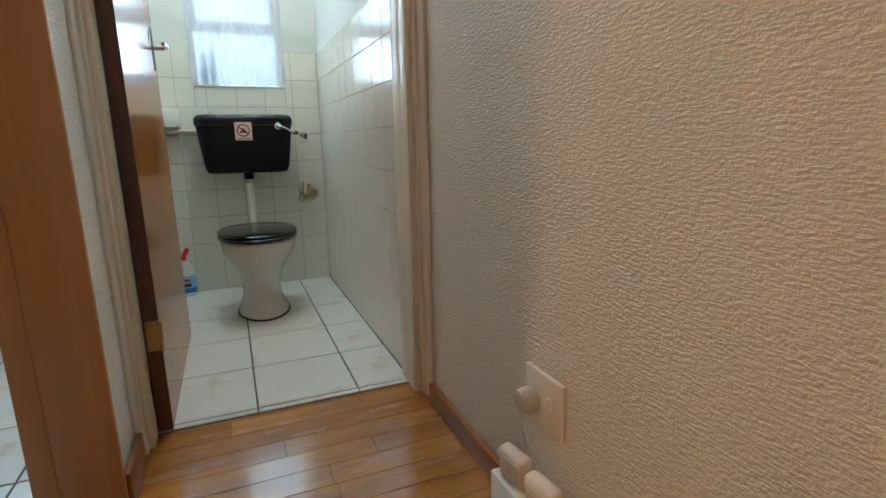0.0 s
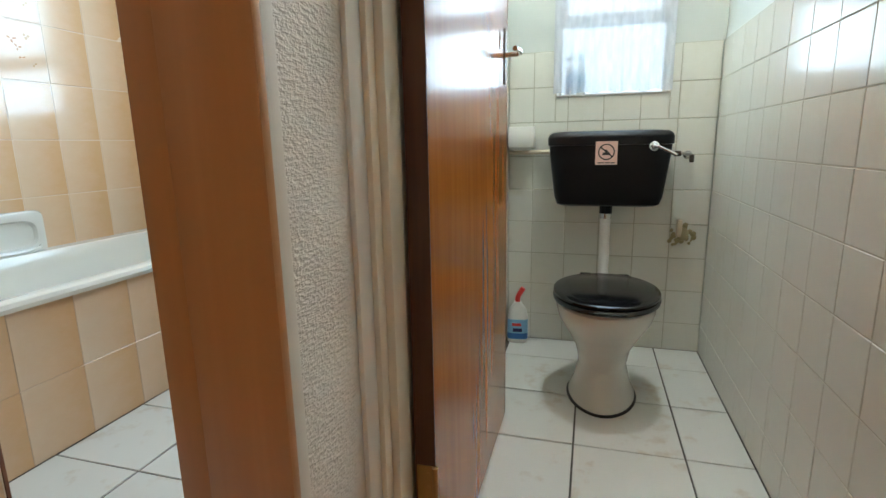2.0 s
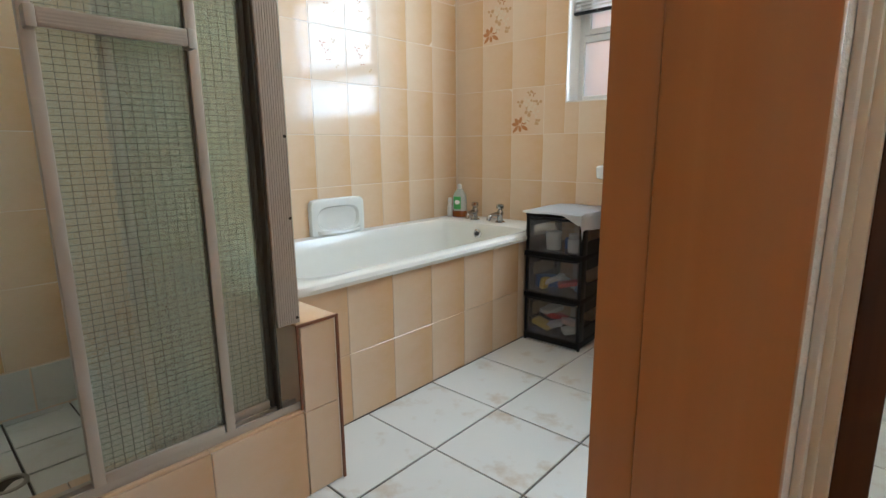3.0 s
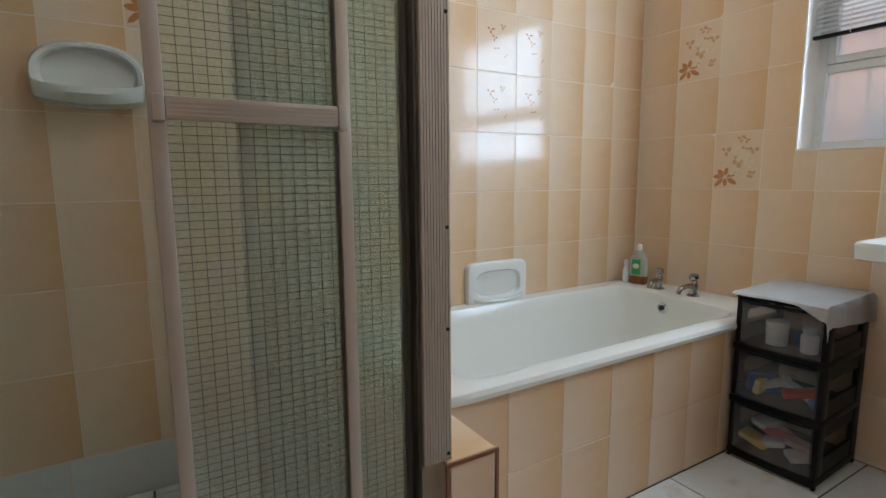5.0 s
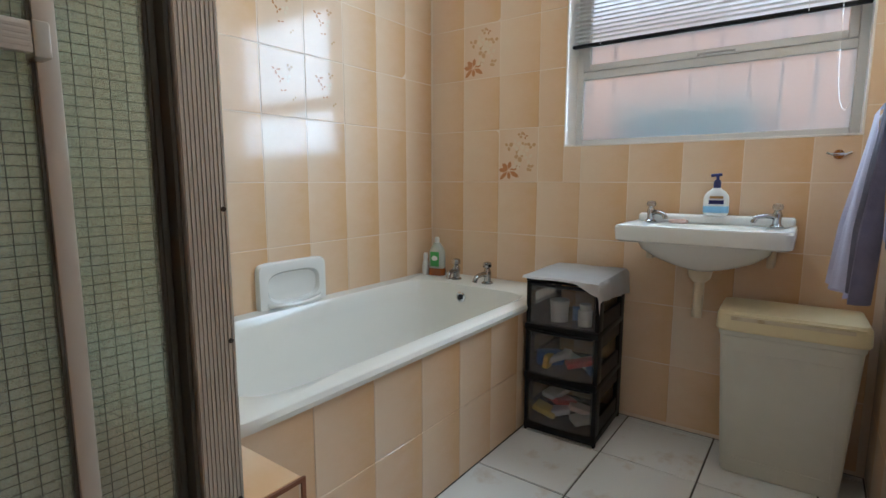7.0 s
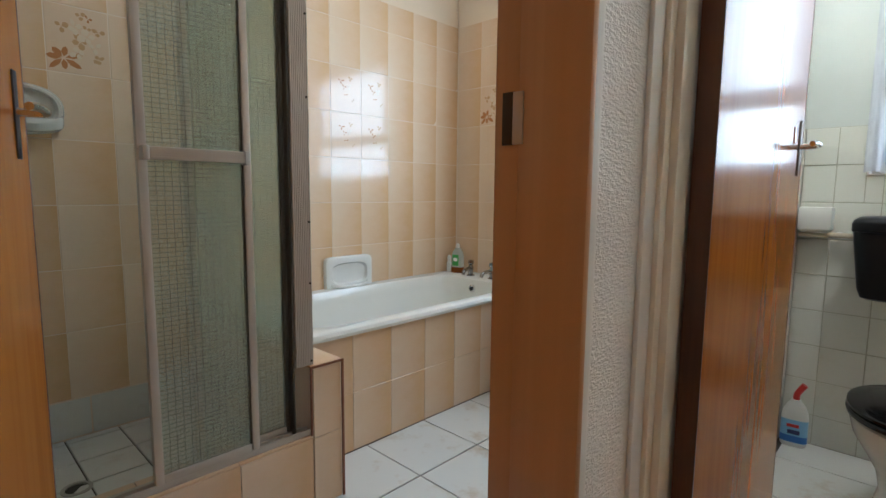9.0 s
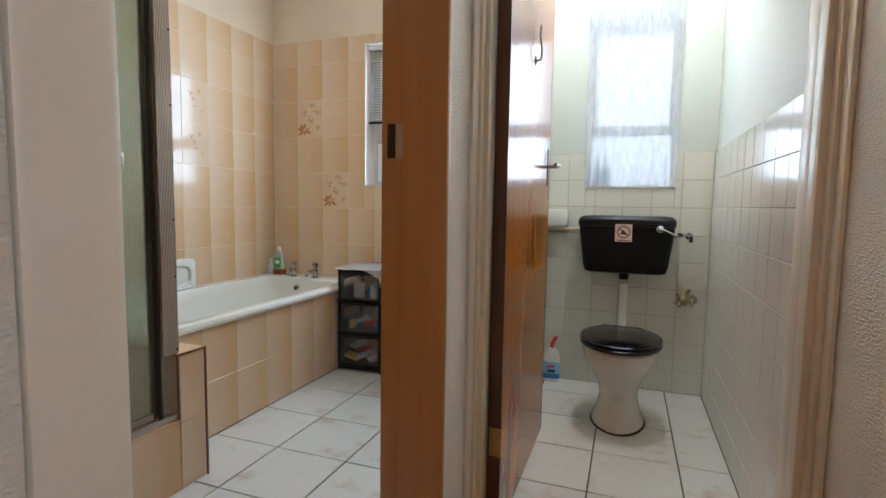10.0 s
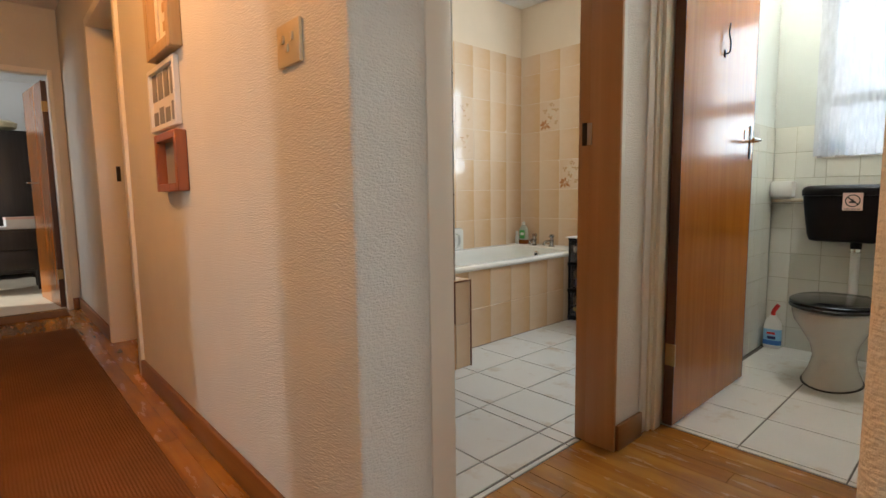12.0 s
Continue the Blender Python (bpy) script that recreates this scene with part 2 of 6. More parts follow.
def arc(points, steps=6):
    """A smooth curve through points (Catmull-Rom)."""
    pts = [Vector(p) for p in points]
    out = []
    for i in range(len(pts) - 1):
        p0, p1, p2, p3 = pts[max(i - 1, 0)], pts[i], pts[i + 1], pts[min(i + 2, len(pts) - 1)]
        for k in range(steps):
            t = k / steps
            out.append(0.5 * (2 * p1 + (p2 - p0) * t + (2 * p0 - 5 * p1 + 4 * p2 - p3) * t * t + (3 * p1 - p0 - 3 * p2 + p3) * t ** 3))
    return out + [pts[-1]]


def outline(bm, pts, z0, z1):
    """An upright prism over a plan outline."""
    return skin(bm, [[(x, y, z0) for x, y in pts], [(x, y, z1) for x, y in pts]])


def mesh_of(name, bm, material, smooth=False):
    bmesh.ops.recalc_face_normals(bm, faces=bm.faces)
    me = bpy.data.meshes.new(name)
    bm.to_mesh(me)
    bm.free()
    me.materials.append(material)
    if smooth:
        me.shade_smooth()
        me.set_sharp_from_angle(angle=radians(38))
    return me


def part(name, bm, material, parent=None, label="", smooth=True):
    ob = new(name, mesh_of(name, bm, material, smooth))
    ob.parent = parent
    return tagged(ob, label)


def thing(name, label, category, at=None, group=""):
    ob = new(name)
    ob.empty_display_size = 0.05
    if at is not None:
        ob.matrix_basis = at
    return tagged(ob, label, category, group)


def solid(name, label, category="wall", *boxes, material=None, smooth=False):
    bm = bmesh.new()
    for b in boxes:
        box(bm, *b)
    return tagged(part(name, bm, material, None, "", smooth), label, category, kind="structure")


def B():
    return bmesh.new()


# ---- structure ----
TOP = 2.6
NORTH, WEST, EAST, WC_W, BATH_E = 3.27, -2.28, 0.60, -0.28, -0.40   # finished faces
LOBBY_E = 0.62
HALL_N, HALL_S, HALL_END = 0.20, -0.98, -4.88
DOOR_4 = -2.43
ROUND = 0.12


def with_holes(x0, x1, z0, z1, holes):
    """Splits an upright rectangle into boxes that leave holes (x0, x1, z0, z1) free."""
    out, x = [], x0
    for a, b, c, d in sorted(holes):
        out.append((x, a, z0, z1))
        if c > z0:
            out.append((a, b, z0, c))
        if d < z1:
            out.append((a, b, d, z1))
        x = b
    out.append((x, x1, z0, z1))
    return [o for o in out if o[1] - o[0] > 1e-4]


BWIN = (-1.535, -0.50, 1.170, 2.116)
WWIN = (-0.07, 0.41, 1.160, 2.09)
wall_north = solid("wall_north", "outer wall with peach paint above the tiles", "wall",
                   *[(a, b, NORTH + 0.009, NORTH + 0.23, c, d) for a, b, c, d in with_holes(-2.5, -0.392, 0, TOP, [BWIN])], material=ROOM_PAINT)
wall_north_wc = solid("wall_north_2", "outer wall with pale paint above white tiles", "wall",
                      *[(a, b, NORTH + 0.009, NORTH + 0.23, c, d) for a, b, c, d in with_holes(-0.390, 0.80, 0, TOP, [WWIN])], material=WC_PAINT)
wall_west = solid("wall_west", "peach painted bathroom wall above tiling", "wall", (-2.5, WEST - 0.009, 0.402, NORTH + 0.007, 0, TOP), material=ROOM_PAINT)
wall_middle = solid("wall_middle", "partition wall painted peach on the bath side", "wall", (-0.392, -0.341, 1.733, NORTH + 0.007, 0, TOP), material=ROOM_PAINT)
wall_middle_wc = solid("wall_middle_2", "partition wall painted pale on the toilet side", "wall", (-0.339, -0.289, 1.733, NORTH + 0.007, 0, TOP), material=WC_PAINT)
wall_east_wc = solid("wall_east_2", "toilet side wall painted pale above white tiles", "wall", (EAST + 0.009, 0.80, 1.733, NORTH + 0.007, 0, TOP), material=WC_PAINT)

# lobby wall pier between the two doorways
solid("wall_pier", "white textured wall between two door frames", "wall", (-0.392, -0.241, 1.316, 1.731, 0, TOP), material=PIER_PAINT)
# wall above the toilet door, and its narrow cheeks
solid("wall_over_wc_door", "textured wall above the toilet door", "wall", (-0.239, LOBBY_E - 0.002, 1.60, 1.731, 2.07, TOP), material=WALL)
solid("wall_over_bath_door", "textured wall above the bathroom door", "wall", (-0.392, -0.241, 0.447, 1.3145, 2.07, TOP), material=WALL)
# east wall with a slightly rounded end
bm = B()
R2 = 0.03
end = [(LOBBY_E + R2 - R2 * math.cos(a), HALL_N + R2 - R2 * math.sin(a)) for a in [math.pi / 2 * k / 6 for k in range(7)]]
outline(bm, [(0.80, 1.731), (LOBBY_E, 1.731)] + end + [(2.6, HALL_N), (2.6, 0.34), (0.80, 0.34)], 0, TOP)
tagged(part("wall_east", bm, WALL, None, "", True), "cream textured plaster wall beside the toilet door", "wall", kind="structure")
# hall wall, turning at a right angle towards the bathroom door
bm = B()
cx = -0.236
curve = [(cx - 0.012 + 0.012 * math.sin(a), HALL_N + 0.012 - 0.012 * math.cos(a)) for a in [math.pi / 2 * k / 5 for k in range(6)]]
outline(bm, [(DOOR_4, 0.40), (DOOR_4, HALL_N)] + curve + [(cx, 0.404), (-0.30, 0.404), (-0.30, 0.4455), (-0.392, 0.4455), (-0.392, 0.40)], 0, TOP)
wall_hall = tagged(part("wall_hall", bm, WALL, None, "", True), "cream textured hall wall turning a square corner", "wall", kind="structure")
solid("wall_hall_2", "cream textured hall wall beyond a doorway", "wall", (HALL_END - 0.1, -3.37, HALL_N, 0.40, 0, TOP), (-3.37, DOOR_4 - 0.002, HALL_N, 0.40, 2.09, TOP), material=WALL)
# unseen doorway and room behind, added to shape the hall's pale light band
solid("wall_hall_south", "cream textured wall along the hall", "wall", *[(a, b, HALL_S - 0.12, HALL_S, c, d) for a, b, c, d in with_holes(HALL_END - 0.1, 2.7, 0, TOP, [(-1.36, -0.735, 0, 2.07)])], material=WALL)
solid("wall_south_room", "unseen room walls added to shape the hall's light band", "wall", (-2.7, -2.6, -4.0, HALL_S - 0.122, 0, TOP), (0.2, 0.3, -4.0, HALL_S - 0.122, 0, TOP),
      *[(a, b, -4.12, -4.002, c, d) for a, b, c, d in with_holes(-2.7, 0.3, 0, TOP, [(-1.5, -0.9, 0.9, 2.1)])], material=CEILING_PAINT)
# its window opening is added to let in the cool east light
solid("wall_hall_east", "unseen cream textured hall wall with an added window opening", "wall", *[(2.602, 2.72, a, b, c, d) for a, b, c, d in with_holes(HALL_S + 0.002, 0.30, 0, TOP, [(-0.72, 0.0, 0.88, 2.12)])], material=WALL)
solid("wall_hall_end", "hall end wall with a doorway", "wall",
      (HALL_END - 0.1, HALL_END, 0.11, HALL_N - 0.002, 0, TOP), (HALL_END - 0.1, HALL_END, HALL_S + 0.002, -0.70, 0, TOP), (HALL_END - 0.1, HALL_END, -0.70, 0.11, 2.05, TOP), material=WALL)
# far room and the side room, plain
solid("wall_bedroom", "pale painted far room walls", "wall",
      (-8.6, -8.5, -2.4, 1.9, 0, TOP), (-8.5, -4.98, 1.8, 1.9, 0, TOP), (-5.08, -4.982, 0.402, 1.8, 0, TOP), (-5.08, -4.982, -2.4, -1.102, 0, TOP),
      *[(a, b, -2.42, -2.3, c, d) for a, b, c, d in with_holes(-8.5, -5.082, 0, TOP, [(-7.6, -6.2, 1.0, 2.1)])], material=CEILING_PAINT)
solid("wall_side_room", "pale painted side room walls", "wall", (-3.6, -2.51, 1.9, 2.0, 0, TOP), (-3.7, -3.6, 0.402, 2.0, 0, TOP), (-2.6, -2.501, 0.402, 1.898, 0, TOP), material=CEILING_PAINT)
tagged(solid("ceiling", "plain white ceiling", "ceiling", (-8.6, 2.72, -2.42, 3.5, TOP + 0.002, TOP + 0.1), (-2.7, 0.3, -4.12, -2.42, TOP + 0.002, TOP + 0.1), material=CEILING_PAINT), "plain white ceiling", "ceiling")

# ground outside, one sheet to the horizon
GROUND = smooth_paint("paved_yard", (0.25, 0.22, 0.19), (0.32, 0.28, 0.24), 0.9, 0.4)
bm = B()
bmesh.ops.create_grid(bm, x_segments=1, y_segments=1, size=400)
bmesh.ops.translate(bm, verts=bm.verts, vec=(0, 0, -0.25))
tagged(part("ground", bm, GROUND), "paved yard ground outside the house", "ground", kind="structure")

# floors
floor_wc = solid("floor_wc", "white marbled floor tiles with dark joints", "floor", (-0.289, 0.609, 1.672, NORTH + 0.009, -0.2, -0.004), material=GROUT_DARK)
floor_bath = solid("floor_bath", "white marbled floor tiles with dark joints", "floor", (-2.289, -0.392, 0.40, NORTH + 0.009, -0.2, -0.004), (-0.390, -0.372, 0.49, 1.31, -0.2, -0.004), material=GROUT_DARK)
BOARD_BED = mat("floor_bed", (0.06, 0.03, 0.012), 0.8)
floor_hall = solid("floor_hall", "varnished strip wood hall floor", "floor", (HALL_END - 0.1, 2.7, HALL_S, HALL_N, -0.2, -0.005), (-0.370, LOBBY_E, HALL_N, 1.670, -0.2, -0.005), (-3.37, DOOR_4, HALL_N, 0.40, -0.2, -0.005), material=BOARD_BED)
CARPET = textured_paint("beige_carpet", (0.42, 0.36, 0.26), (0.5, 0.43, 0.32))
# floor of the added room, never in view
solid("floor_south_room", "beige carpet of the unseen room added across the hall", "floor", (-2.598, 0.198, -4.0, HALL_S - 0.002, -0.2, -0.004), material=CARPET)
solid("floor_bedroom", "beige carpet in the far room", "floor", (-8.5, HALL_END - 0.102, -2.3, 1.8, -0.2, 0.0), material=CARPET)
solid("floor_side_room", "beige carpet in the side room", "floor", (-3.6, -2.6, 0.402, 1.9, -0.2, 0.0), material=CARPET)

# ---- more materials ----
CHROME = mat("chrome", (0.62, 0.62, 0.61), 0.1, 1.0)
TAP_CHROME = mat("tap_chrome", (0.40, 0.39, 0.38), 0.09, 1.0)
STEEL = smooth_paint("worn_steel", (0.42, 0.4, 0.36), (0.5, 0.48, 0.44), 0.35)
bsdf(STEEL).inputs["Metallic"].default_value = 1.0
BRASS = smooth_paint("old_brass", (0.42, 0.26, 0.1), (0.5, 0.33, 0.14), 0.38)
bsdf(BRASS).inputs["Metallic"].default_value = 1.0
NET_WIRE = mat("dull_wire", (0.045, 0.042, 0.035), 0.6, 0.3)
DARK_METAL = mat("dark_bronze", (0.06, 0.05, 0.04), 0.4, 0.8)
ALU = smooth_paint("bronze_anodised_aluminium", (0.46, 0.405, 0.335), (0.52, 0.46, 0.385), 0.40, 0.08)
bsdf(ALU).inputs["Metallic"].default_value = 0.3
ALU_DARK = smooth_paint("dark_seal", (0.05, 0.045, 0.035), (0.08, 0.07, 0.05), 0.6)
PORCELAIN = white_glaze("white_porcelain", (0.76, 0.75, 0.70), (0.73, 0.71, 0.65), 0.1, 3.0, 0.02)
PAN_WHITE = white_glaze("aged_porcelain", (0.70, 0.68, 0.61), (0.62, 0.56, 0.47), 0.13, 4.0, 0.02)
BATH_WHITE = white_glaze("bath_enamel", (0.80, 0.78, 0.71), (0.77, 0.74, 0.66), 0.12, 2.5, 0.01)
BLACK_GLOSS = mat("black_gloss_plastic", (0.008, 0.008, 0.009), 0.12)
BLACK_CISTERN = smooth_paint("black_plastic", (0.006, 0.006, 0.007), (0.010, 0.010, 0.011), 0.3, 0.08)
bsdf(BLACK_CISTERN).inputs["Specular IOR Level"].default_value = 0.2
BLACK_MATT = smooth_paint("black_drawer_plastic", (0.007, 0.007, 0.007), (0.012, 0.011, 0.011), 0.42)
bsdf(BLACK_MATT).inputs["Specular IOR Level"].default_value = 0.15
WHITE_PLASTIC = smooth_paint("white_plastic", (0.74, 0.73, 0.69), (0.78, 0.77, 0.73), 0.35)
CREAM_PLASTIC = smooth_paint("yellowed_cream_plastic", (0.70, 0.60, 0.36), (0.75, 0.66, 0.42), 0.4)
GREY_PLASTIC = smooth_paint("dusty_white_plastic", (0.55, 0.54, 0.47), (0.62, 0.61, 0.54), 0.5, 0.25)
SOCKET = smooth_paint("socket_plastic", (0.66, 0.60, 0.51), (0.7, 0.64, 0.55), 0.35)
RED = mat("red_plastic", (0.6, 0.025, 0.02), 0.3)
BLUE = mat("blue_print", (0.04, 0.16, 0.5), 0.35)
NAVY = mat("navy_plastic", (0.01, 0.015, 0.1), 0.3)
PALE_BLUE = mat("pale_blue_print", (0.25, 0.5, 0.72), 0.35)
GREEN = mat("green_print", (0.05, 0.32, 0.06), 0.4)
YELLOW = mat("yellow_print", (0.85, 0.62, 0.14), 0.4)
# black of print and toilet seal, also the painted darkness of small holes
INK = mat("print_seal_and_hole_black", (0.015, 0.013, 0.012), 0.5)
PINK_LABEL = mat("pink_sticker_paper", (0.78, 0.55, 0.47), 0.5)
LABEL_WHITE = mat("white_label", (0.8, 0.79, 0.76), 0.4)
AMBER = mat("amber_liquid", (0.22, 0.06, 0.01), 0.1)
PIPE_CREAM = white_glaze("stained_cream_pipe", (0.62, 0.53, 0.38), (0.42, 0.3, 0.16), 0.4, 14.0)
CRUST = smooth_paint("limescale_crust", (0.24, 0.19, 0.07), (0.42, 0.38, 0.24), 0.95, 0.9)
RUST_BROWN = smooth_paint("tile_edge_brown", (0.16, 0.05, 0.02), (0.24, 0.09, 0.035), 0.5)
PETAL = smooth_paint("tile_petal_brown", (0.44, 0.16, 0.055), (0.52, 0.23, 0.09), 0.15)
PETAL_FAINT = smooth_paint("tile_petal_faint", (0.64, 0.43, 0.27), (0.66, 0.46, 0.3), 0.12)
PETAL_PALE = smooth_paint("tile_petal_tan", (0.55, 0.31, 0.15), (0.6, 0.38, 0.2), 0.15)
LEAF_PALE = mat("tile_leaf_white", (0.74, 0.60, 0.43), 0.15)
FLOWER_GLAZE = white_glaze("flower_tile_glaze", (0.74, 0.55, 0.38), (0.73, 0.52, 0.345), 0.1, 9.0)


def clear_plastic(name, color, rough, trans, ior=1.3):
    m = mat(name, color, rough)
    b = bsdf(m)
    b.inputs["Transmission Weight"].default_value = trans
    b.inputs["IOR"].default_value = ior
    return m


DRAWER_CLEAR = clear_plastic("smoky_clear_plastic", (0.78, 0.78, 0.79), 0.10, 0.93, 1.08)
BOTTLE_CLEAR = clear_plastic("clear_bottle", (0.85, 0.9, 0.82), 0.12, 0.55, 1.1)
ACRYLIC = clear_plastic("clear_acrylic", (0.62, 0.62, 0.62), 0.05, 0.92, 1.45)


def pebble_glass(name, color, rough, relief, scale, trans):
    m = clear_plastic(name, color, rough, trans, 1.22)
    co = coords(m)
    bump(m, noise_of(m, co, scale, 2.0, 0.5), relief, 0.003)
    return m


WIRED_GLASS = pebble_glass("wired_cast_glass", (0.88, 0.95, 0.84), 0.16, 0.95, 150, 0.78)
FROSTED = pebble_glass("frosted_window_glass", (0.97, 0.985, 0.99), 0.40, 0.15, 150, 1.0)


def sheer(name):
    m = mat(name, (0.86, 0.88, 0.93), 0.9, spec=0.1)
    nt = m.node_tree
    co = coords(m)
    weave = noise_of(m, co, 45, 2.0, 0.5, (1, 1, 0.25))
    trans = node(m, "ShaderNodeBsdfTranslucent", Color=(0.92, 0.95, 1.0, 1))
    clear_n = node(m, "ShaderNodeBsdfTransparent")
    mix1 = node(m, "ShaderNodeMixShader")
    mix1.inputs[0].default_value = 0.7
    nt.links.new(bsdf(m).outputs[0], mix1.inputs[1])
    nt.links.new(trans.outputs[0], mix1.inputs[2])
    mix2 = node(m, "ShaderNodeMixShader", [(maths(m, "MULTIPLY_ADD", weave, 0.3, 0.24), "Fac")])
    nt.links.new(mix1.outputs[0], mix2.inputs[1])
    nt.links.new(clear_n.outputs[0], mix2.inputs[2])
    nt.links.new(mix2.outputs[0], nt.nodes["Material Output"].inputs["Surface"])
    return m


nt = FROSTED.node_tree
haze = node(FROSTED, "ShaderNodeBsdfTranslucent", Color=(0.95, 0.97, 1.0, 1))
veil = node(FROSTED, "ShaderNodeMixShader")
veil.inputs[0].default_value = 0.24
nt.links.new(bsdf(FROSTED).outputs[0], veil.inputs[1])
nt.links.new(haze.outputs[0], veil.inputs[2])
nt.links.new(veil.outputs[0], nt.nodes["Material Output"].inputs["Surface"])
SHEER = sheer("white_net_curtain")


def cloth(name, a, b, scale=240, relief=0.5):
    m = mat(name, a, 0.95, spec=0.15)
    co = coords(m)
    vary(m, co, a, b, 14)
    bump(m, noise_of(m, co, scale, 2.0), relief, 0.002)
    bsdf(m).inputs["Sheen Weight"].default_value = 0.3
    return m


TOWEL_LILAC = cloth("lilac_towelling", (0.58, 0.54, 0.64), (0.66, 0.62, 0.72))
TOWEL_DARK = cloth("dark_grey_towelling", (0.20, 0.18, 0.225), (0.28, 0.255, 0.31))
CLOTH_WHITE = cloth("off_white_cotton", (0.76, 0.72, 0.68), (0.81, 0.77, 0.73), 400, 0.2)
PAPER = mat("paper_white", (0.75, 0.73, 0.68), 0.7)


def woven_rug(name):
    m = mat(name, (0.16, 0.07, 0.025), 0.95, spec=0.1)
    co = coords(m)
    w1 = node(m, "ShaderNodeTexWave", [(co, "Vector")], Scale=28.0, Distortion=1.5, bands_direction="X").outputs["Fac"]
    w2 = node(m, "ShaderNodeTexWave", [(co, "Vector")], Scale=28.0, Distortion=1.5, bands_direction="Y").outputs["Fac"]
    knot = maths(m, "MULTIPLY", w1, w2)
    col = ramp(m, noise_of(m, co, 3, 4.0), (0.3, (0.165, 0.07, 0.024)), (0.7, (0.205, 0.092, 0.034)))
    wire(m, blend(m, maths(m, "MULTIPLY", knot, 0.5), col, (0.24, 0.12, 0.05)), "Base Color")
    bump(m, knot, 0.8, 0.006)
    return m


RUG = woven_rug("brown_woven_rug")
DARK_WOOD = wood("black_stained_wood", (0.012, 0.008, 0.006), (0.02, 0.014, 0.01), (0.032, 0.022, 0.016), 0.4)

# ---- openings: frames, doors ----


def frame_set(name, label, material, *boxes, bevel=0.004):
    """A door frame: each box a part of its own."""
    top = tagged(new(name), label, "door frame", kind="structure")
    for nm, b in boxes:
        part(nm, box(B(), *b, bevel=bevel), material, top)
    return top


frame_set("door_frame_1", "cream enamelled steel frame round the toilet door", FRAME_CREAM,
          ("jamb", (-0.240, -0.208, 1.5845, 1.645, 0, 2.068)), ("jamb_step", (-0.2405, -0.222, 1.5552, 1.5843, 0, 2.068)), ("rebate", (-0.240, -0.226, 1.6452, 1.732, 0, 2.068)),
          ("jamb", (0.581, 0.6195, 1.585, 1.645, 0, 2.068)), ("jamb_bead", (0.608, 0.6195, 1.507, 1.552, 0, 2.068)), ("jamb_step", (0.598, 0.6195, 1.5522, 1.5848, 0, 2.068)), ("rebate", (0.583, 0.6075, 1.646, 1.732, 0, 2.068)),
          ("head", (-0.206, 0.579, 1.585, 1.645, 2.012, 2.068)), bevel=0.0025)
frame_set("door_frame_2", "tan enamelled steel frame round the bathroom door", FRAME_BROWN,
          ("jamb", (-0.353, -0.229, 1.298, 1.3145, 0, 2.068)), ("rebate", (-0.403, -0.3532, 1.303, 1.3145, 0, 2.068)),
          ("rebate", (-0.403, -0.355, 0.4465, 0.478, 0, 2.068)), ("jamb", (-0.353, -0.300, 0.4465, 0.490, 0, 2.068)), ("head", (-0.353, -0.237, 0.492, 1.298, 2.008, 2.068)))
frame_set("door_frame_3", "cream enamelled edge of the bathroom door frame", FRAME_CREAM,
          ("jamb", (-0.298, -0.231, 0.4052, 0.490, 0, 2.068)), bevel=0.010)
frame_set("door_frame_4", "cream steel frame round an open doorway", FRAME_CREAM,
          ("jamb", (-2.485, -2.425, 0.182, 0.402, 0, 2.14)), ("jamb", (-3.372, -3.33, 0.182, 0.402, 0, 2.14)), ("head", (-3.328, -2.487, 0.182, 0.402, 2.085, 2.14)))
frame_set("door_frame_5", "cream steel frame round the far doorway", FRAME_CREAM,
          ("jamb", (HALL_END - 0.102, HALL_END + 0.012, 0.10, 0.135, 0, 2.09)), ("jamb", (HALL_END - 0.102, HALL_END + 0.012, -0.73, -0.69, 0, 2.09)), ("head", (HALL_END - 0.102, HALL_END + 0.012, -0.688, 0.098, 2.045, 2.09)))
frame_set("trim_1", "smooth white edge strips of the textured pier", WHITE_TRIM,
          ("strip", (-0.2405, -0.236, 1.3148, 1.346, 0, TOP)), ("strip", (-0.2405, -0.231, 1.508, 1.5548, 0, 2.068)), bevel=0.002)
tagged(part("strike_plate", box(B(), -0.385, -0.362, 1.2995, 1.305, 1.155, 1.238, bevel=0.001), DARK_METAL), "dark metal strike plate on the door frame", "strike plate", kind="structure")
tagged(part("strike_plate", box(B(), -0.361, -0.342, 1.2945, 1.300, 1.155, 1.236, bevel=0.001), STEEL), "worn steel strike plate on the door frame", "strike plate", kind="structure")
tagged(part("strike_plate", box(B(), -3.3315, -3.327, 0.29, 0.315, 1.10, 1.20, bevel=0.001), DARK_METAL), "dark strike plate in the open doorway", "strike plate", kind="structure")


def lever_handle(parent, x, z, side, along, plate=DARK_METAL):
    """Chrome back plate and lever on one face of a leaf (side: -1 or 1); the lever points along local x."""
    y = side * 0.021
    h = part("handle", box(B(), x - 0.010, x + 0.010, y - 0.0025, y + 0.0025, z - 0.085, z + 0.075, bevel=0.002), plate, parent, "metal back plate")
    bm = B()
    rod(bm, (x, y, z), (x, y + side * 0.042, z), 0.008)
    pipe(bm, arc([(x, y + side * 0.042, z), (x + along * 0.02, y + side * 0.05, z), (x + along * 0.06, y + side * 0.05, z + 0.003), (x + along * 0.10, y + side * 0.046, z)]), 0.0075)
    part("lever", bm, CHROME, h, "chrome lever")


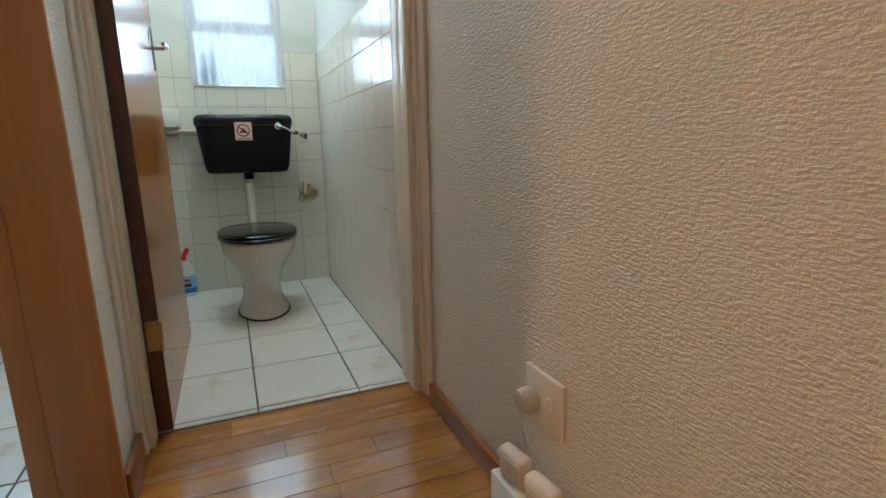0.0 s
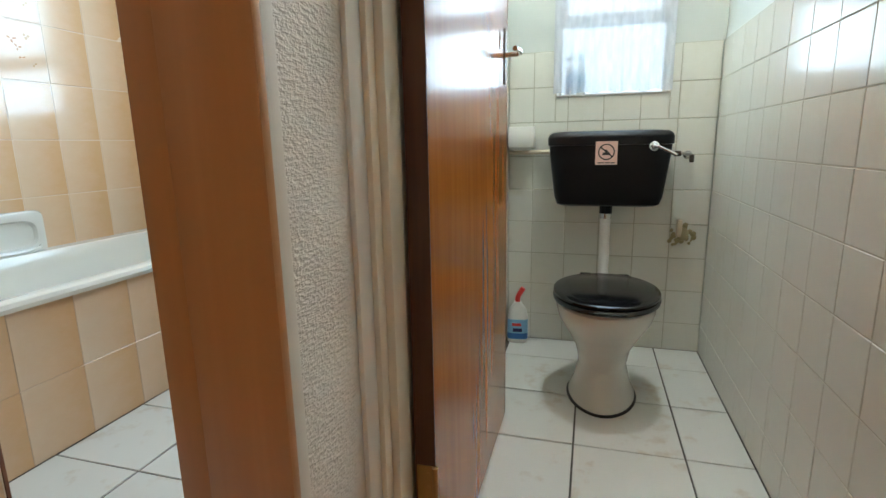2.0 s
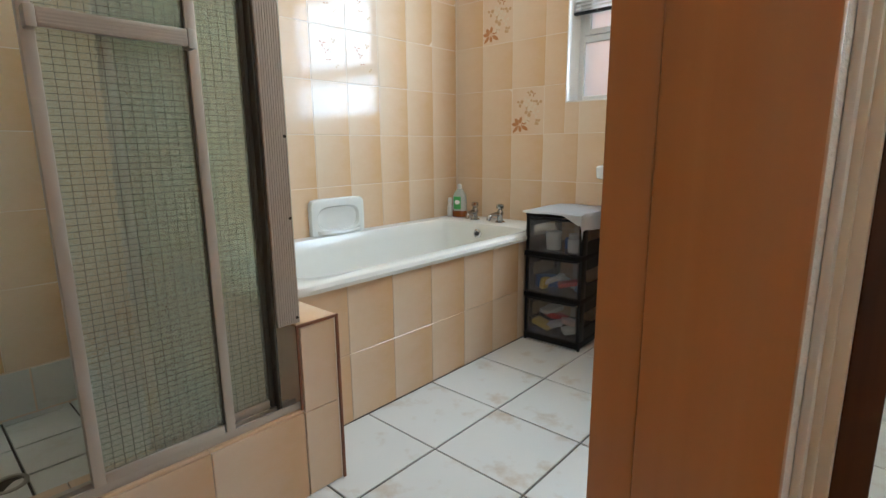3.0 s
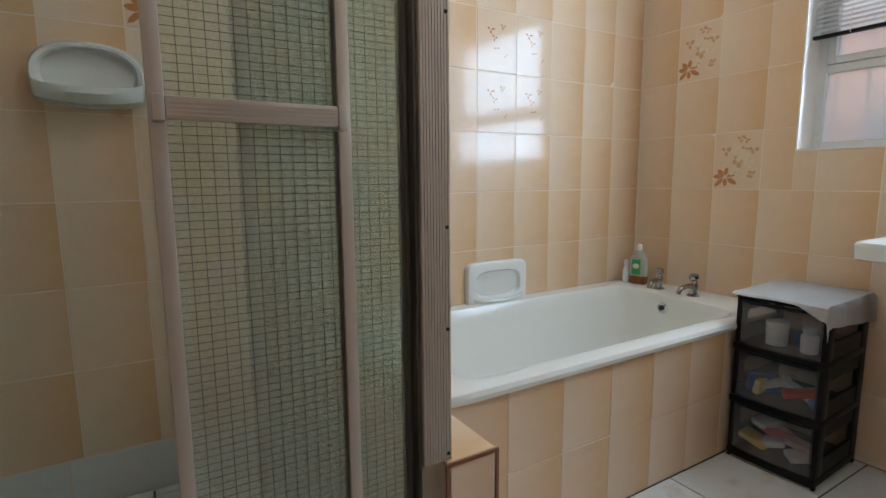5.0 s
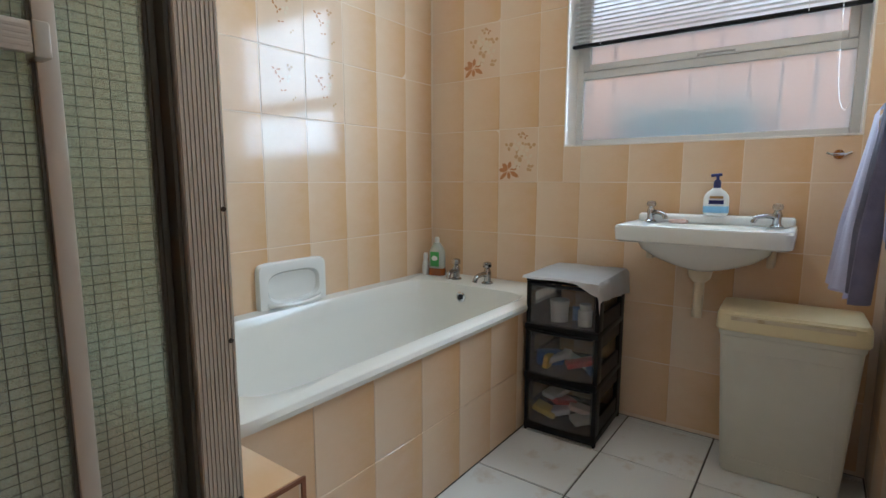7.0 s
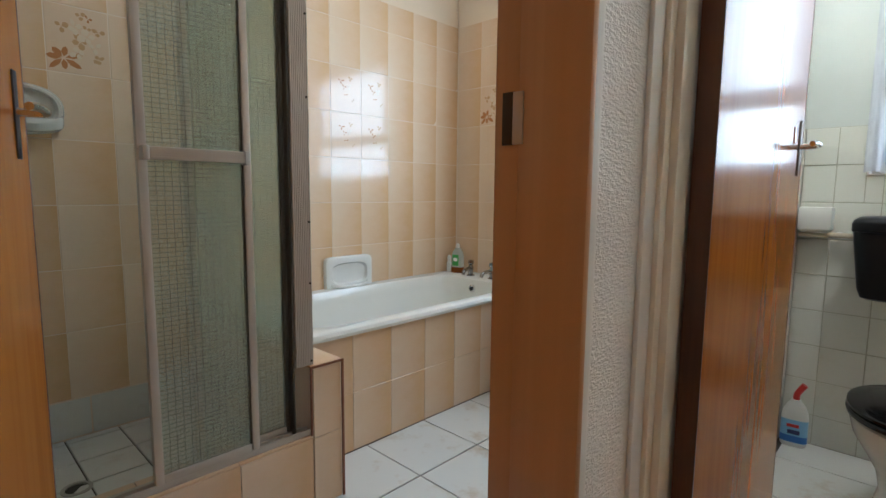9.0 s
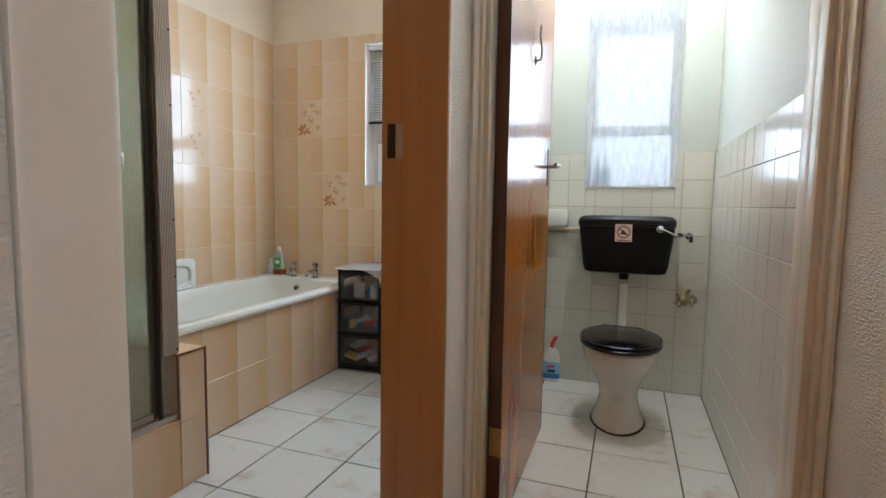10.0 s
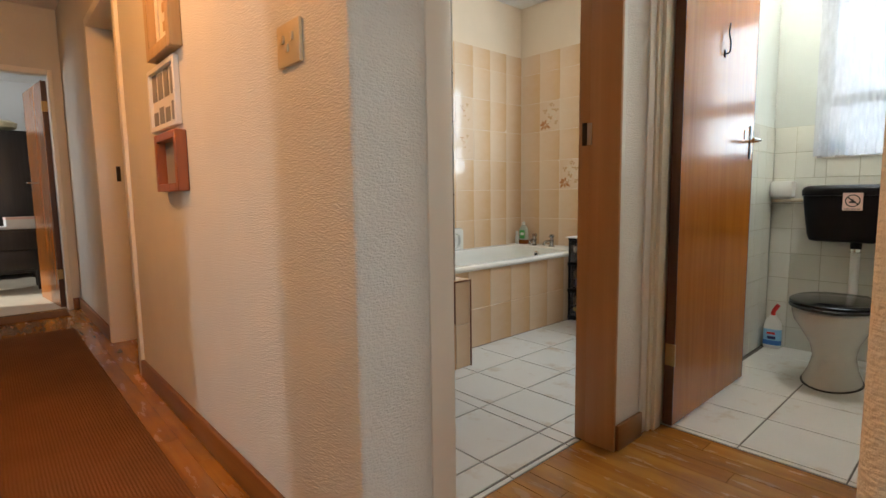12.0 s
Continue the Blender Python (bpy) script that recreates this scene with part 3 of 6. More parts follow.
def flush_door(name, label, m, width, height, handle_z=1.22, hinge_side=-1, plate=DARK_METAL):
    d = tagged(thing(name, label, "door", m), kind="structure")
    part("leaf", box(B(), 0.0045, width - 0.0045, -0.02, 0.02, 0.008, height, bevel=0.0015, seg=1), DOOR_WOOD, d)
    part("edge_strip", box(B(), 0, 0.004, -0.0205, 0.0205, 0.008, height, bevel=0.001, seg=1), EDGE_WOOD, d, "dark wooden edge")
    part("edge_strip", box(B(), width - 0.004, width, -0.0205, 0.0205, 0.008, height, bevel=0.001, seg=1), EDGE_WOOD, d, "dark wooden edge")
    lever_handle(d, width - 0.055, handle_z, -1, -1, plate)
    lever_handle(d, width - 0.055, handle_z, 1, -1, plate)
    for z in (0.31, height - 0.22):
        bm = box(B(), -0.0025, 0.0, -0.019, 0.016, z - 0.045, z + 0.045)
        for k in (-0.028, 0.0, 0.028):
            rod(bm, (-0.0025, -0.006, z + k), (-0.0042, -0.006, z + k), 0.004, seg=8)
        rod(bm, (-0.004, hinge_side * -0.021, z - 0.045), (-0.004, hinge_side * -0.021, z + 0.045), 0.006, seg=10)
        part("hinge", bm, BRASS, d, "worn brass hinge")
    return d


wc_door = flush_door("door_1", "glossy varnished brown toilet door standing open", pose(-0.188, 1.660, 0, 0, 0, 90.0), 0.835, 1.99, hinge_side=1)
hook = part("hook", box(B(), 0.402, 0.416, -0.0235, -0.02, 1.560, 1.592, bevel=0.001), DARK_METAL, wc_door, "dark coat hook")
part("hook_arm", pipe(B(), arc([(0.409, -0.024, 1.575), (0.412, -0.038, 1.580), (0.416, -0.040, 1.62), (0.410, -0.034, 1.66), (0.414, -0.036, 1.70)]), 0.0034), DARK_METAL, hook)
part("keyhole_cover", box(B(), 0.70, 0.712, -0.023, -0.02, 1.225, 1.27, bevel=0.001), CHROME, wc_door, "small chrome keyhole cover")
bath_door = flush_door("door_2", "varnished brown bathroom door swung inwards", pose(-0.412, 0.475, 0, 0, 0, 158.0), 0.80, 1.99, handle_z=1.217)
far_door = flush_door("door_3", "light varnished wooden door open into the far room", pose(HALL_END - 0.13, 0.078, 0, 0, 0, 186.0), 0.79, 2.02, handle_z=1.15)

# ---- skirting boards ----


def skirting(name, b, m=SKIRT):
    tagged(part(name, box(B(), *b, bevel=0.004), m), "brown varnished wooden skirting board", "skirting board", kind="structure")


skirting("baseboard_1", (-0.2355, -0.220, 1.317, 1.507, 0, 0.10), SKIRT_Y)
skirting("baseboard_2", (0.600, 0.6195, 0.235, 1.505, 0, 0.068), SKIRT_Y)
skirting("baseboard_3", (DOOR_4 + 0.006, cx - 0.002, HALL_N - 0.02, HALL_N - 0.0005, 0, 0.10))
skirting("baseboard_4", (HALL_END + 0.022, -3.374, HALL_N - 0.02, HALL_N - 0.0005, 0, 0.10))
skirting("baseboard_5", (HALL_END + 0.0005, HALL_END + 0.02, 0.137, HALL_N - 0.002, 0, 0.10), SKIRT_Y)
skirting("baseboard_6", (HALL_END + 0.022, 2.59, HALL_S + 0.0005, HALL_S + 0.02, 0, 0.10))
skirting("baseboard_7", (cx + 0.0005, cx + 0.018, HALL_N - 0.02, 0.404, 0, 0.10), SKIRT_Y)

# ---- windows ----


def bar_frame(bm, x0, x1, z0, z1, y0, y1, w, bevel=0.003):
    box(bm, x0, x0 + w, y0, y1, z0, z1, bevel, 1)
    box(bm, x1 - w, x1, y0, y1, z0, z1, bevel, 1)
    box(bm, x0 + w, x1 - w, y0, y1, z0, z0 + w, bevel, 1)
    box(bm, x0 + w, x1 - w, y0, y1, z1 - w, z1, bevel, 1)
    return bm


def pane(parent, x0, x1, z0, z1, y, tilt=None):
    ob = part("pane", box(B(), x0, x1, y - 0.002, y + 0.002, z0, z1), FROSTED, parent, "frosted glass pane")
    ob.visible_shadow = False
    return ob


WIN_PAINT = smooth_paint("white_window_enamel", (0.66, 0.64, 0.6), (0.72, 0.7, 0.66), 0.35)
REVEAL = smooth_paint("white_reveal_paint", (0.74, 0.69, 0.63), (0.78, 0.73, 0.67), 0.5)


def steel_window(name, label, hole, rail, y=3.40, fw=0.034, sw=0.028):
    x0, x1, z0, z1 = hole
    w = tagged(thing(name, label, "window"), kind="structure")
    bm = B()
    t = 0.006
    box(bm, x0, x0 + t, NORTH - 0.001, y - 0.012, z0 + t, z1 - t)
    box(bm, x1 - t, x1, NORTH - 0.001, y - 0.012, z0 + t, z1 - t)
    box(bm, x0, x1, NORTH - 0.001, y - 0.012, z1 - t, z1)
    part("reveal", bm, REVEAL, w, "", False)
    part("window_sill", box(B(), x0, x1, NORTH - 0.004, y - 0.012, z0, z0 + t, bevel=0.001), REVEAL, w, "white painted sill")
    part("window_frame", bar_frame(B(), x0 + 0.001, x1 - 0.001, z0 + 0.001, z1 - 0.001, y - 0.012, y + 0.022, fw), WIN_PAINT, w)
    part("transom", box(B(), x0 + fw + 0.001, x1 - fw - 0.001, y - 0.014, y + 0.02, rail - 0.016, rail + 0.016, bevel=0.003), WIN_PAINT, w)
    part("sash", bar_frame(B(), x0 + fw + 0.002, x1 - fw - 0.002, rail + 0.018, z1 - fw - 0.002, y - 0.02, y + 0.014, sw), WIN_PAINT, w, "opening steel sash")
    pane(w, x0 + fw + 0.002, x1 - fw - 0.002, z0 + fw + 0.002, rail - 0.017, y)
    e = fw + sw + 0.003
    pane(w, x0 + e, x1 - e, rail + 0.019 + sw, z1 - e, y)
    return w


bath_window = steel_window("window_1", "white steel bathroom window with frosted panes", BWIN, 1.487)
part("stay", pipe(B(), [(-1.03, 3.375, 1.512), (-1.03, 3.36, 1.512), (-0.94, 3.355, 1.512), (-0.9, 3.365, 1.512)], 0.004), STEEL, bath_window, "metal window stay")
wc_window = steel_window("window_2", "white steel toilet window with frosted panes", WWIN, 1.488, fw=0.018, sw=0.022)
part("stay", pipe(B(), [(0.12, 3.375, 1.516), (0.12, 3.36, 1.516), (0.22, 3.355, 1.516), (0.25, 3.365, 1.516)], 0.004), STEEL, wc_window, "metal window stay")
# far room window, unseen, added as the source of its daylight
bm = B()
bar_frame(bm, -7.598, -6.202, 1.002, 2.098, -2.38, -2.34, 0.05)
added_bed_window = tagged(thing("added_window_1", "unseen far room window frame added for daylight", "window"), kind="structure")
part("window_frame", bm, WIN_PAINT, added_bed_window)

# venetian blind, drawn down over the upper half of the bathroom window
blind = thing("venetian_blind", "white slatted venetian blind half drawn down", "blind")
slat = mesh_of("slat", box(B(), -0.502, 0.502, -0.0125, 0.0125, -0.0005, 0.0005), WHITE_PLASTIC)
z = 1.625
while z < 2.075:
    ob = new("slat", slat)
    ob.matrix_basis = pose(-1.0175, 3.318, z, 34)
    ob.parent = blind
    z += 0.0175
part("bottom_rail", box(B(), -1.525, -0.51, 3.306, 3.330, 1.594, 1.607, bevel=0.003), BLACK_MATT, blind, "dark bottom rail")
part("head_rail", box(B(), -1.525, -0.51, 3.300, 3.336, 2.08, 2.108, bevel=0.002), WHITE_PLASTIC, blind)
for x in (-1.40, -0.68):
    part("cord", rod(B(), (x, 3.303, 1.595), (x, 3.303, 2.08), 0.0012, seg=6), WHITE_PLASTIC, blind)
part("pull_cord", pipe(B(), arc([(-0.585, 3.30, 2.09), (-0.587, 3.296, 1.7), (-0.58, 3.296, 1.36), (-0.56, 3.296, 1.26), (-0.54, 3.296, 1.28)]), 0.0009, 6), WHITE_PLASTIC, blind)

# net curtain
curtain = thing("net_curtain", "sheer white net curtain with a gathered heading", "curtain")


def drape(name, x0, x1, z0, z1, y, depth, folds, phase, parent, label=""):
    bm = B()
    nx, nz = 120, 18
    grid = []
    for j in range(nz + 1):
        row, v = [], j / nz
        z = z0 + (z1 - z0) * v
        for i in range(nx + 1):
            u = i / nx
            amp = depth * (0.55 + 0.45 * (1 - v))
            off = amp * (math.sin(u * folds * 2 * math.pi + phase + 0.5 * math.sin(v * 3)) + 0.35 * math.sin(u * folds * 4.7 * math.pi + 1.3))
            row.append(bm.verts.new((x0 + (x1 - x0) * u, y + off, z + (0.004 * math.sin(u * 31) if j == 0 else 0))))
        grid.append(row)
    for a, b in zip(grid, grid[1:]):
        for i in range(nx):
            bm.faces.new((a[i], a[i + 1], b[i + 1], b[i]))
    return part(name, bm, SHEER, parent, label)


drape("drop", -0.080, 0.414, 1.172, 2.155, 3.252, 0.0045, 9, 0.4, curtain)
drape("heading", -0.084, 0.418, 2.07, 2.20, 3.249, 0.004, 26, 1.1, curtain, "gathered ruffled heading")
drape("heading", -0.082, 0.416, 2.00, 2.11, 3.256, 0.004, 22, 2.0, curtain, "gathered ruffled heading")
part("curtain_wire", rod(B(), (-0.09, 3.258, 2.15), (0.424, 3.258, 2.15), 0.003, seg=8), STEEL, curtain)

# ---- outside the bathroom window ----


def brick_mat(name):
    m = mat(name, (0.5, 0.2, 0.1), 0.9)
    co = coords(m)
    co = node(m, "ShaderNodeMapping", [(co, "Vector")], Rotation=(radians(90), 0, 0)).outputs[0]
    b = node(m, "ShaderNodeTexBrick", [(co, "Vector")], Color1=(0.60, 0.30, 0.17, 1), Color2=(0.52, 0.25, 0.13, 1), Mortar=(0.5, 0.4, 0.3, 1), Scale=1.0)
    b.inputs["Brick Width"].default_value, b.inputs["Row Height"].default_value, b.inputs["Mortar Size"].default_value = 0.23, 0.085, 0.01
    wire(m, b.outputs["Color"], "Base Color")
    return m


yard_wall = tagged(part("yard_wall", box(B(), -5.0, -1.22, 5.3, 5.5, -0.25, 2.30), brick_mat("orange_brick"), None, "", False), "orange brick yard wall outside the window", "wall", kind="structure")
tagged(part("yard_wall", box(B(), -1.215, -0.36, 5.32, 5.5, -0.25, 2.20), brick_mat("orange_brick_low"), None, "", False), "lower orange brick yard wall outside the window", "wall", kind="structure")
tagged(part("yard_wall", box(B(), -0.355, 4.0, 5.34, 5.5, -0.25, 1.25), REVEAL, None, "", False), "pale plastered yard wall outside the window", "wall", kind="structure")
TEAL = smooth_paint("teal_paint", (0.05, 0.33, 0.31), (0.08, 0.40, 0.37), 0.6)
fence = thing("garden_screen", "teal painted garden screen standing by the brick wall", "screen", pose(-1.42, 5.1, -0.25))
for k in range(6):
    part("board", box(B(), k * 0.16 - 0.48, k * 0.16 - 0.325, -0.02, 0.02, 0.05, 1.80, bevel=0.005), TEAL, fence)
for x in (-0.40, 0.38):
    part("post", box(B(), x - 0.03, x + 0.03, 0.022, 0.08, 0, 1.80, bevel=0.004), TEAL, fence)
GLOW = mat("bright_overcast_distance", (0.8, 0.85, 0.9), 1.0)
bsdf(GLOW).inputs["Emission Color"].default_value = (0.70, 0.85, 1.0, 1)
bsdf(GLOW).inputs["Emission Strength"].default_value = 0.70
tagged(part("backdrop", box(B(), -9.0, 9.0, 9.0, 9.1, -0.25, 8.0), GLOW, None, "", False), "pale bright sky beyond the yard wall", "sky", kind="structure")
bars = thing("burglar_bars", "white steel burglar bars outside the window", "bars")
for k in range(10):
    x = -1.50 + k * 0.107
    part("bar", rod(B(), (x, 3.485, 1.18), (x, 3.485, 2.10), 0.005, seg=8), WIN_PAINT, bars)
for z in (1.19, 1.64, 2.09):
    part("cross_bar", box(B(), -1.53, -0.505, 3.490, 3.496, z - 0.012, z + 0.012), WIN_PAINT, bars)

# ---- toilet ----
PX = 0.165
pan = thing("toilet_pan", "aged white porcelain toilet pan with a black seat", "toilet")
bm = B()
skin(bm, [oval(PX, 2.765, 0.0, 0.124, 0.20, 40, 1.9, 0.20), oval(PX, 2.765, 0.02, 0.122, 0.196, 40, 1.9, 0.20), oval(PX, 2.77, 0.06, 0.103, 0.168, 40, 1.9, 0.19), oval(PX, 2.775, 0.13, 0.088, 0.14, 40, 1.95, 0.19),
          oval(PX, 2.77, 0.20, 0.101, 0.155, 40, 2.0, 0.20), oval(PX, 2.755, 0.27, 0.135, 0.195, 40, 2.1, 0.22), oval(PX, 2.745, 0.33, 0.168, 0.235, 40, 2.1, 0.23), oval(PX, 2.74, 0.365, 0.176, 0.242, 40, 2.1, 0.23),
          oval(PX, 2.74, 0.385, 0.177, 0.243, 40, 2.1, 0.23), oval(PX, 2.74, 0.392, 0.170, 0.236, 40, 2.1, 0.224), oval(PX, 2.74, 0.390, 0.13, 0.19, 40, 2.1, 0.17), oval(PX, 2.74, 0.34, 0.115, 0.17, 40, 2.0, 0.15), oval(PX, 2.75, 0.22, 0.06, 0.09, 40, 2.0, 0.08)])
part("bowl", bm, PAN_WHITE, pan)
bm = B()
skin(bm, [oval(PX, 2.765, 0.0005, 0.131, 0.209, 40, 1.9, 0.206), oval(PX, 2.765, 0.005, 0.129, 0.206, 40, 1.9, 0.204), oval(PX, 2.765, 0.007, 0.125, 0.200, 40, 1.9, 0.20)])
part("base_seal", bm, INK, pan, "dark seal round the foot")
bm = B()
box(bm, PX - 0.055, PX + 0.055, 2.95, 3.03, 0.30, 0.385, 0.02, 3)
part("inlet_horn", bm, PAN_WHITE, pan)
bm = B()
skin(bm, [oval(PX, 2.725, 0.396, 0.178, 0.232, 44, 2.15, 0.215), oval(PX, 2.725, 0.402, 0.188, 0.241, 44, 2.15, 0.222), oval(PX, 2.725, 0.410, 0.189, 0.243, 44, 2.15, 0.222), oval(PX, 2.725, 0.4155, 0.183, 0.237, 44, 2.15, 0.217)])
part("seat", bm, BLACK_GLOSS, pan, "glossy black seat")
bm = B()
skin(bm, [oval(PX, 2.727, 0.4165, 0.176, 0.228, 44, 2.15, 0.21), oval(PX, 2.727, 0.422, 0.187, 0.239, 44, 2.15, 0.219), oval(PX, 2.727, 0.429, 0.187, 0.239, 44, 2.15, 0.219), oval(PX, 2.727, 0.433, 0.178, 0.230, 44, 2.15, 0.212),
          oval(PX, 2.727, 0.4315, 0.150, 0.200, 44, 2.1, 0.185), oval(PX, 2.727, 0.4335, 0.140, 0.190, 44, 2.1, 0.176), oval(PX, 2.727, 0.436, 0.05, 0.07, 44, 2.0, 0.07)])
part("lid", bm, BLACK_GLOSS, pan, "glossy black closed lid")
for sx in (-1, 1):
    bm = box(B(), PX + sx * 0.075 - 0.022, PX + sx * 0.075 + 0.022, 2.940, 2.966, 0.395, 0.428, 0.005)
    part("hinge", bm, BLACK_GLOSS, pan, "black plastic hinge block")
part("hinge_rod", rod(B(), (PX - 0.10, 2.953, 0.418), (PX + 0.10, 2.953, 0.418), 0.005, seg=10), CHROME, pan)

cistern = thing("cistern", "black plastic low-level cistern fixed to the tiles", "cistern")
CY = 3.157


def tank_ring(z, half, y0, y1, n=44, p=7.0):
    return oval(PX, (y0 + y1) / 2, z, half, (y1 - y0) / 2, n, p)


bm = B()
skin(bm, [tank_ring(0.69, 0.195, 3.085, 3.262), tank_ring(0.698, 0.210, 3.07, 3.266), tank_ring(0.73, 0.221, 3.062, 3.268), tank_ring(0.90, 0.2415, 3.052, 3.268), tank_ring(0.945, 0.245, 3.05, 3.268)])
part("tank", bm, BLACK_CISTERN, cistern)
bm = B()
skin(bm, [tank_ring(0.946, 0.2505, 3.045, 3.2685), tank_ring(0.975, 0.2515, 3.044, 3.2685), tank_ring(0.990, 0.246, 3.05, 3.268), tank_ring(1.000, 0.232, 3.066, 3.262), tank_ring(1.004, 0.19, 3.10, 3.24)])
part("tank_lid", bm, BLACK_CISTERN, cistern, "black lid")
lever = part("flush_lever", lathe(B(), [(0.019, 0), (0.019, 0.006), (0.013, 0.012), (0.009, 0.018)], (0.335, 3.046, 0.938), 20, pose(0, 0, 0, 90)), CHROME, cistern, "chrome flush lever")
part("lever_arm", pipe(B(), arc([(0.335, 3.03, 0.938), (0.350, 3.018, 0.935), (0.385, 3.008, 0.918), (0.415, 3.004, 0.902)]), 0.0065), CHROME, lever)
sticker = part("sticker", box(B(), 0.111, 0.197, 3.0425, 3.0435, 0.866, 0.960), PINK_LABEL, cistern, "pale pink prohibition sticker")
bm = B()
n = 36
skin(bm, [[(0.154 + r * math.cos(2 * math.pi * i / n), y, 0.9175 + r * math.sin(2 * math.pi * i / n)) for i in range(n)] for r, y in ((0.028, 3.0422), (0.033, 3.0422), (0.033, 3.0418), (0.028, 3.0418))], cap0=False, cap1=False)
part("sign_ring", bm, INK, sticker, "black ring")
bm = B()
bmesh.ops.create_cube(bm, size=1, matrix=pose(0.154, 3.042, 0.9175, 0, 40) @ Matrix.Diagonal((0.058, 0.0006, 0.006, 1)))
part("sign_slash", bm, INK, sticker, "black slash")
sign = part("sign_shape", outline(B(), [(0.137, 0.905), (0.171, 0.905), (0.167, 0.915), (0.160, 0.918), (0.156, 0.927), (0.149, 0.927), (0.150, 0.916), (0.140, 0.915)], 0, 0.0005), INK, sticker, "black pictogram")
sign.matrix_basis = pose(0, 3.0421, 0, 90)
for i, (a, b) in enumerate(((0.120, 0.146), (0.149, 0.170), (0.173, 0.188))):
    part("print_bar", box(B(), a, b, 3.0418, 3.0424, 0.8715, 0.8755), INK, sticker)

flush_pipe = thing("flush_pipe", "white plastic flush pipe under the cistern", "pipe")
part("pipe", pipe(B(), arc([(PX, 3.15, 0.66), (PX, 3.15, 0.50), (PX, 3.145, 0.40), (PX, 3.10, 0.345), (PX, 3.03, 0.342)]), 0.0215, 16), WHITE_PLASTIC, flush_pipe)
part("nut", rod(B(), (PX, 3.15, 0.652), (PX, 3.15, 0.692), 0.026, seg=8), BLACK_MATT, flush_pipe, "black cistern nut")
part("collar", rod(B(), (PX, 3.15, 0.63), (PX, 3.15, 0.652), 0.0245, seg=16), CHROME, flush_pipe, "chrome collar")

supply = thing("supply_pipe", "small metal water supply tap beside the cistern", "pipe")
part("pipe", pipe(B(), arc([(0.418, 3.15, 0.905), (0.452, 3.15, 0.905), (0.485, 3.16, 0.903), (0.494, 3.20, 0.898), (0.494, 3.262, 0.896)]), 0.006), STEEL, supply)
part("valve", rod(B(), (0.425, 3.15, 0.905), (0.450, 3.15, 0.905), 0.011, seg=8), DARK_METAL, supply)
part("valve_key", box(B(), 0.484, 0.502, 3.15, 3.162, 0.868, 0.90, bevel=0.003), DARK_METAL, supply)
part("rose", rod(B(), (0.494, 3.2605, 0.896), (0.494, 3.269, 0.896), 0.018), CHROME, supply, "chrome wall rose")

capped = thing("capped_pipe", "old capped pipe crusted with limescale and stains", "pipe")
bm = B()
pipe(bm, [(0.49, 3.269, 0.552), (0.49, 3.235, 0.552), (0.487, 3.215, 0.548)], 0.021, 12)
part("stub", bm, PIPE_CREAM, capped)
part("valve_body", box(B(), 0.468, 0.515, 3.205, 3.262, 0.528, 0.582, bevel=0.016, seg=3), CRUST, capped, "crusted valve body")
part("bracket", box(B(), 0.466, 0.486, 3.205, 3.245, 0.545, 0.618, bevel=0.003), PIPE_CREAM, capped)
random.seed(11)
bm = B()
for k in range(48):
    a = random.uniform(0, 6.28)
    r = random.uniform(0.0, 0.055)
    bmesh.ops.create_icosphere(bm, subdivisions=1, radius=random.uniform(0.006, 0.014), matrix=Matrix.LocRotScale((0.49 + r * math.cos(a), 3.266, 0.535 + 1.1 * r * math.sin(a)), None, (1, 0.28, 1)))
part("limescale", bm, CRUST, capped, "rough yellow limescale")

overflow = thing("overflow_pipe", "thin cream overflow pipe along the tiles", "pipe")
part("pipe", rod(B(), (-0.272, 3.235, 0.918), (-0.088, 3.235, 0.918), 0.0105, seg=14), PIPE_CREAM, overflow)
part("clip", box(B(), -0.145, -0.13, 3.235, 3.269, 0.906, 0.93, bevel=0.002), WHITE_PLASTIC, overflow)

holder = thing("paper_holder", "white plastic toilet paper holder in the corner", "paper holder")
part("cover", box(B(), -0.272, -0.158, 3.185, 3.269, 0.938, 1.032, bevel=0.006), WHITE_PLASTIC, holder)
part("roll", rod(B(), (-0.262, 3.215, 0.938), (-0.172, 3.215, 0.938), 0.012, seg=16), PAPER, holder, "end of a paper roll")


def cleaner_bottle(name, label, m, body, cap, s=1.0, wide=0.038, deep=0.024, tall=0.17, angled=True):
    b = thing(name, label, "bottle", m)
    bm = B()
    prof = [(0.86, 0), (0.97, 0.006), (1.0, 0.02), (1.0, tall * 0.62), (0.93, tall * 0.74), (0.72, tall * 0.86), (0.42, tall * 0.95), (0.36, tall)]
    skin(bm, [oval(0, 0, z, wide * r, deep * (0.4 + 0.6 * r), 24, 3.0) for r, z in prof])
    part("bottle_body", bm, body, b)
    bm = B()
    if angled:
        pipe(bm, arc([(0, 0, tall - 0.004), (0.0, 0, tall + 0.02), (0.012, 0, tall + 0.045), (0.026, 0, tall + 0.068)]), 0.0125, 12)
    else:
        lathe(bm, [(0.012, tall - 0.002), (0.013, tall + 0.02), (0.009, tall + 0.03)])
    part("cap", bm, cap, b)
    return b


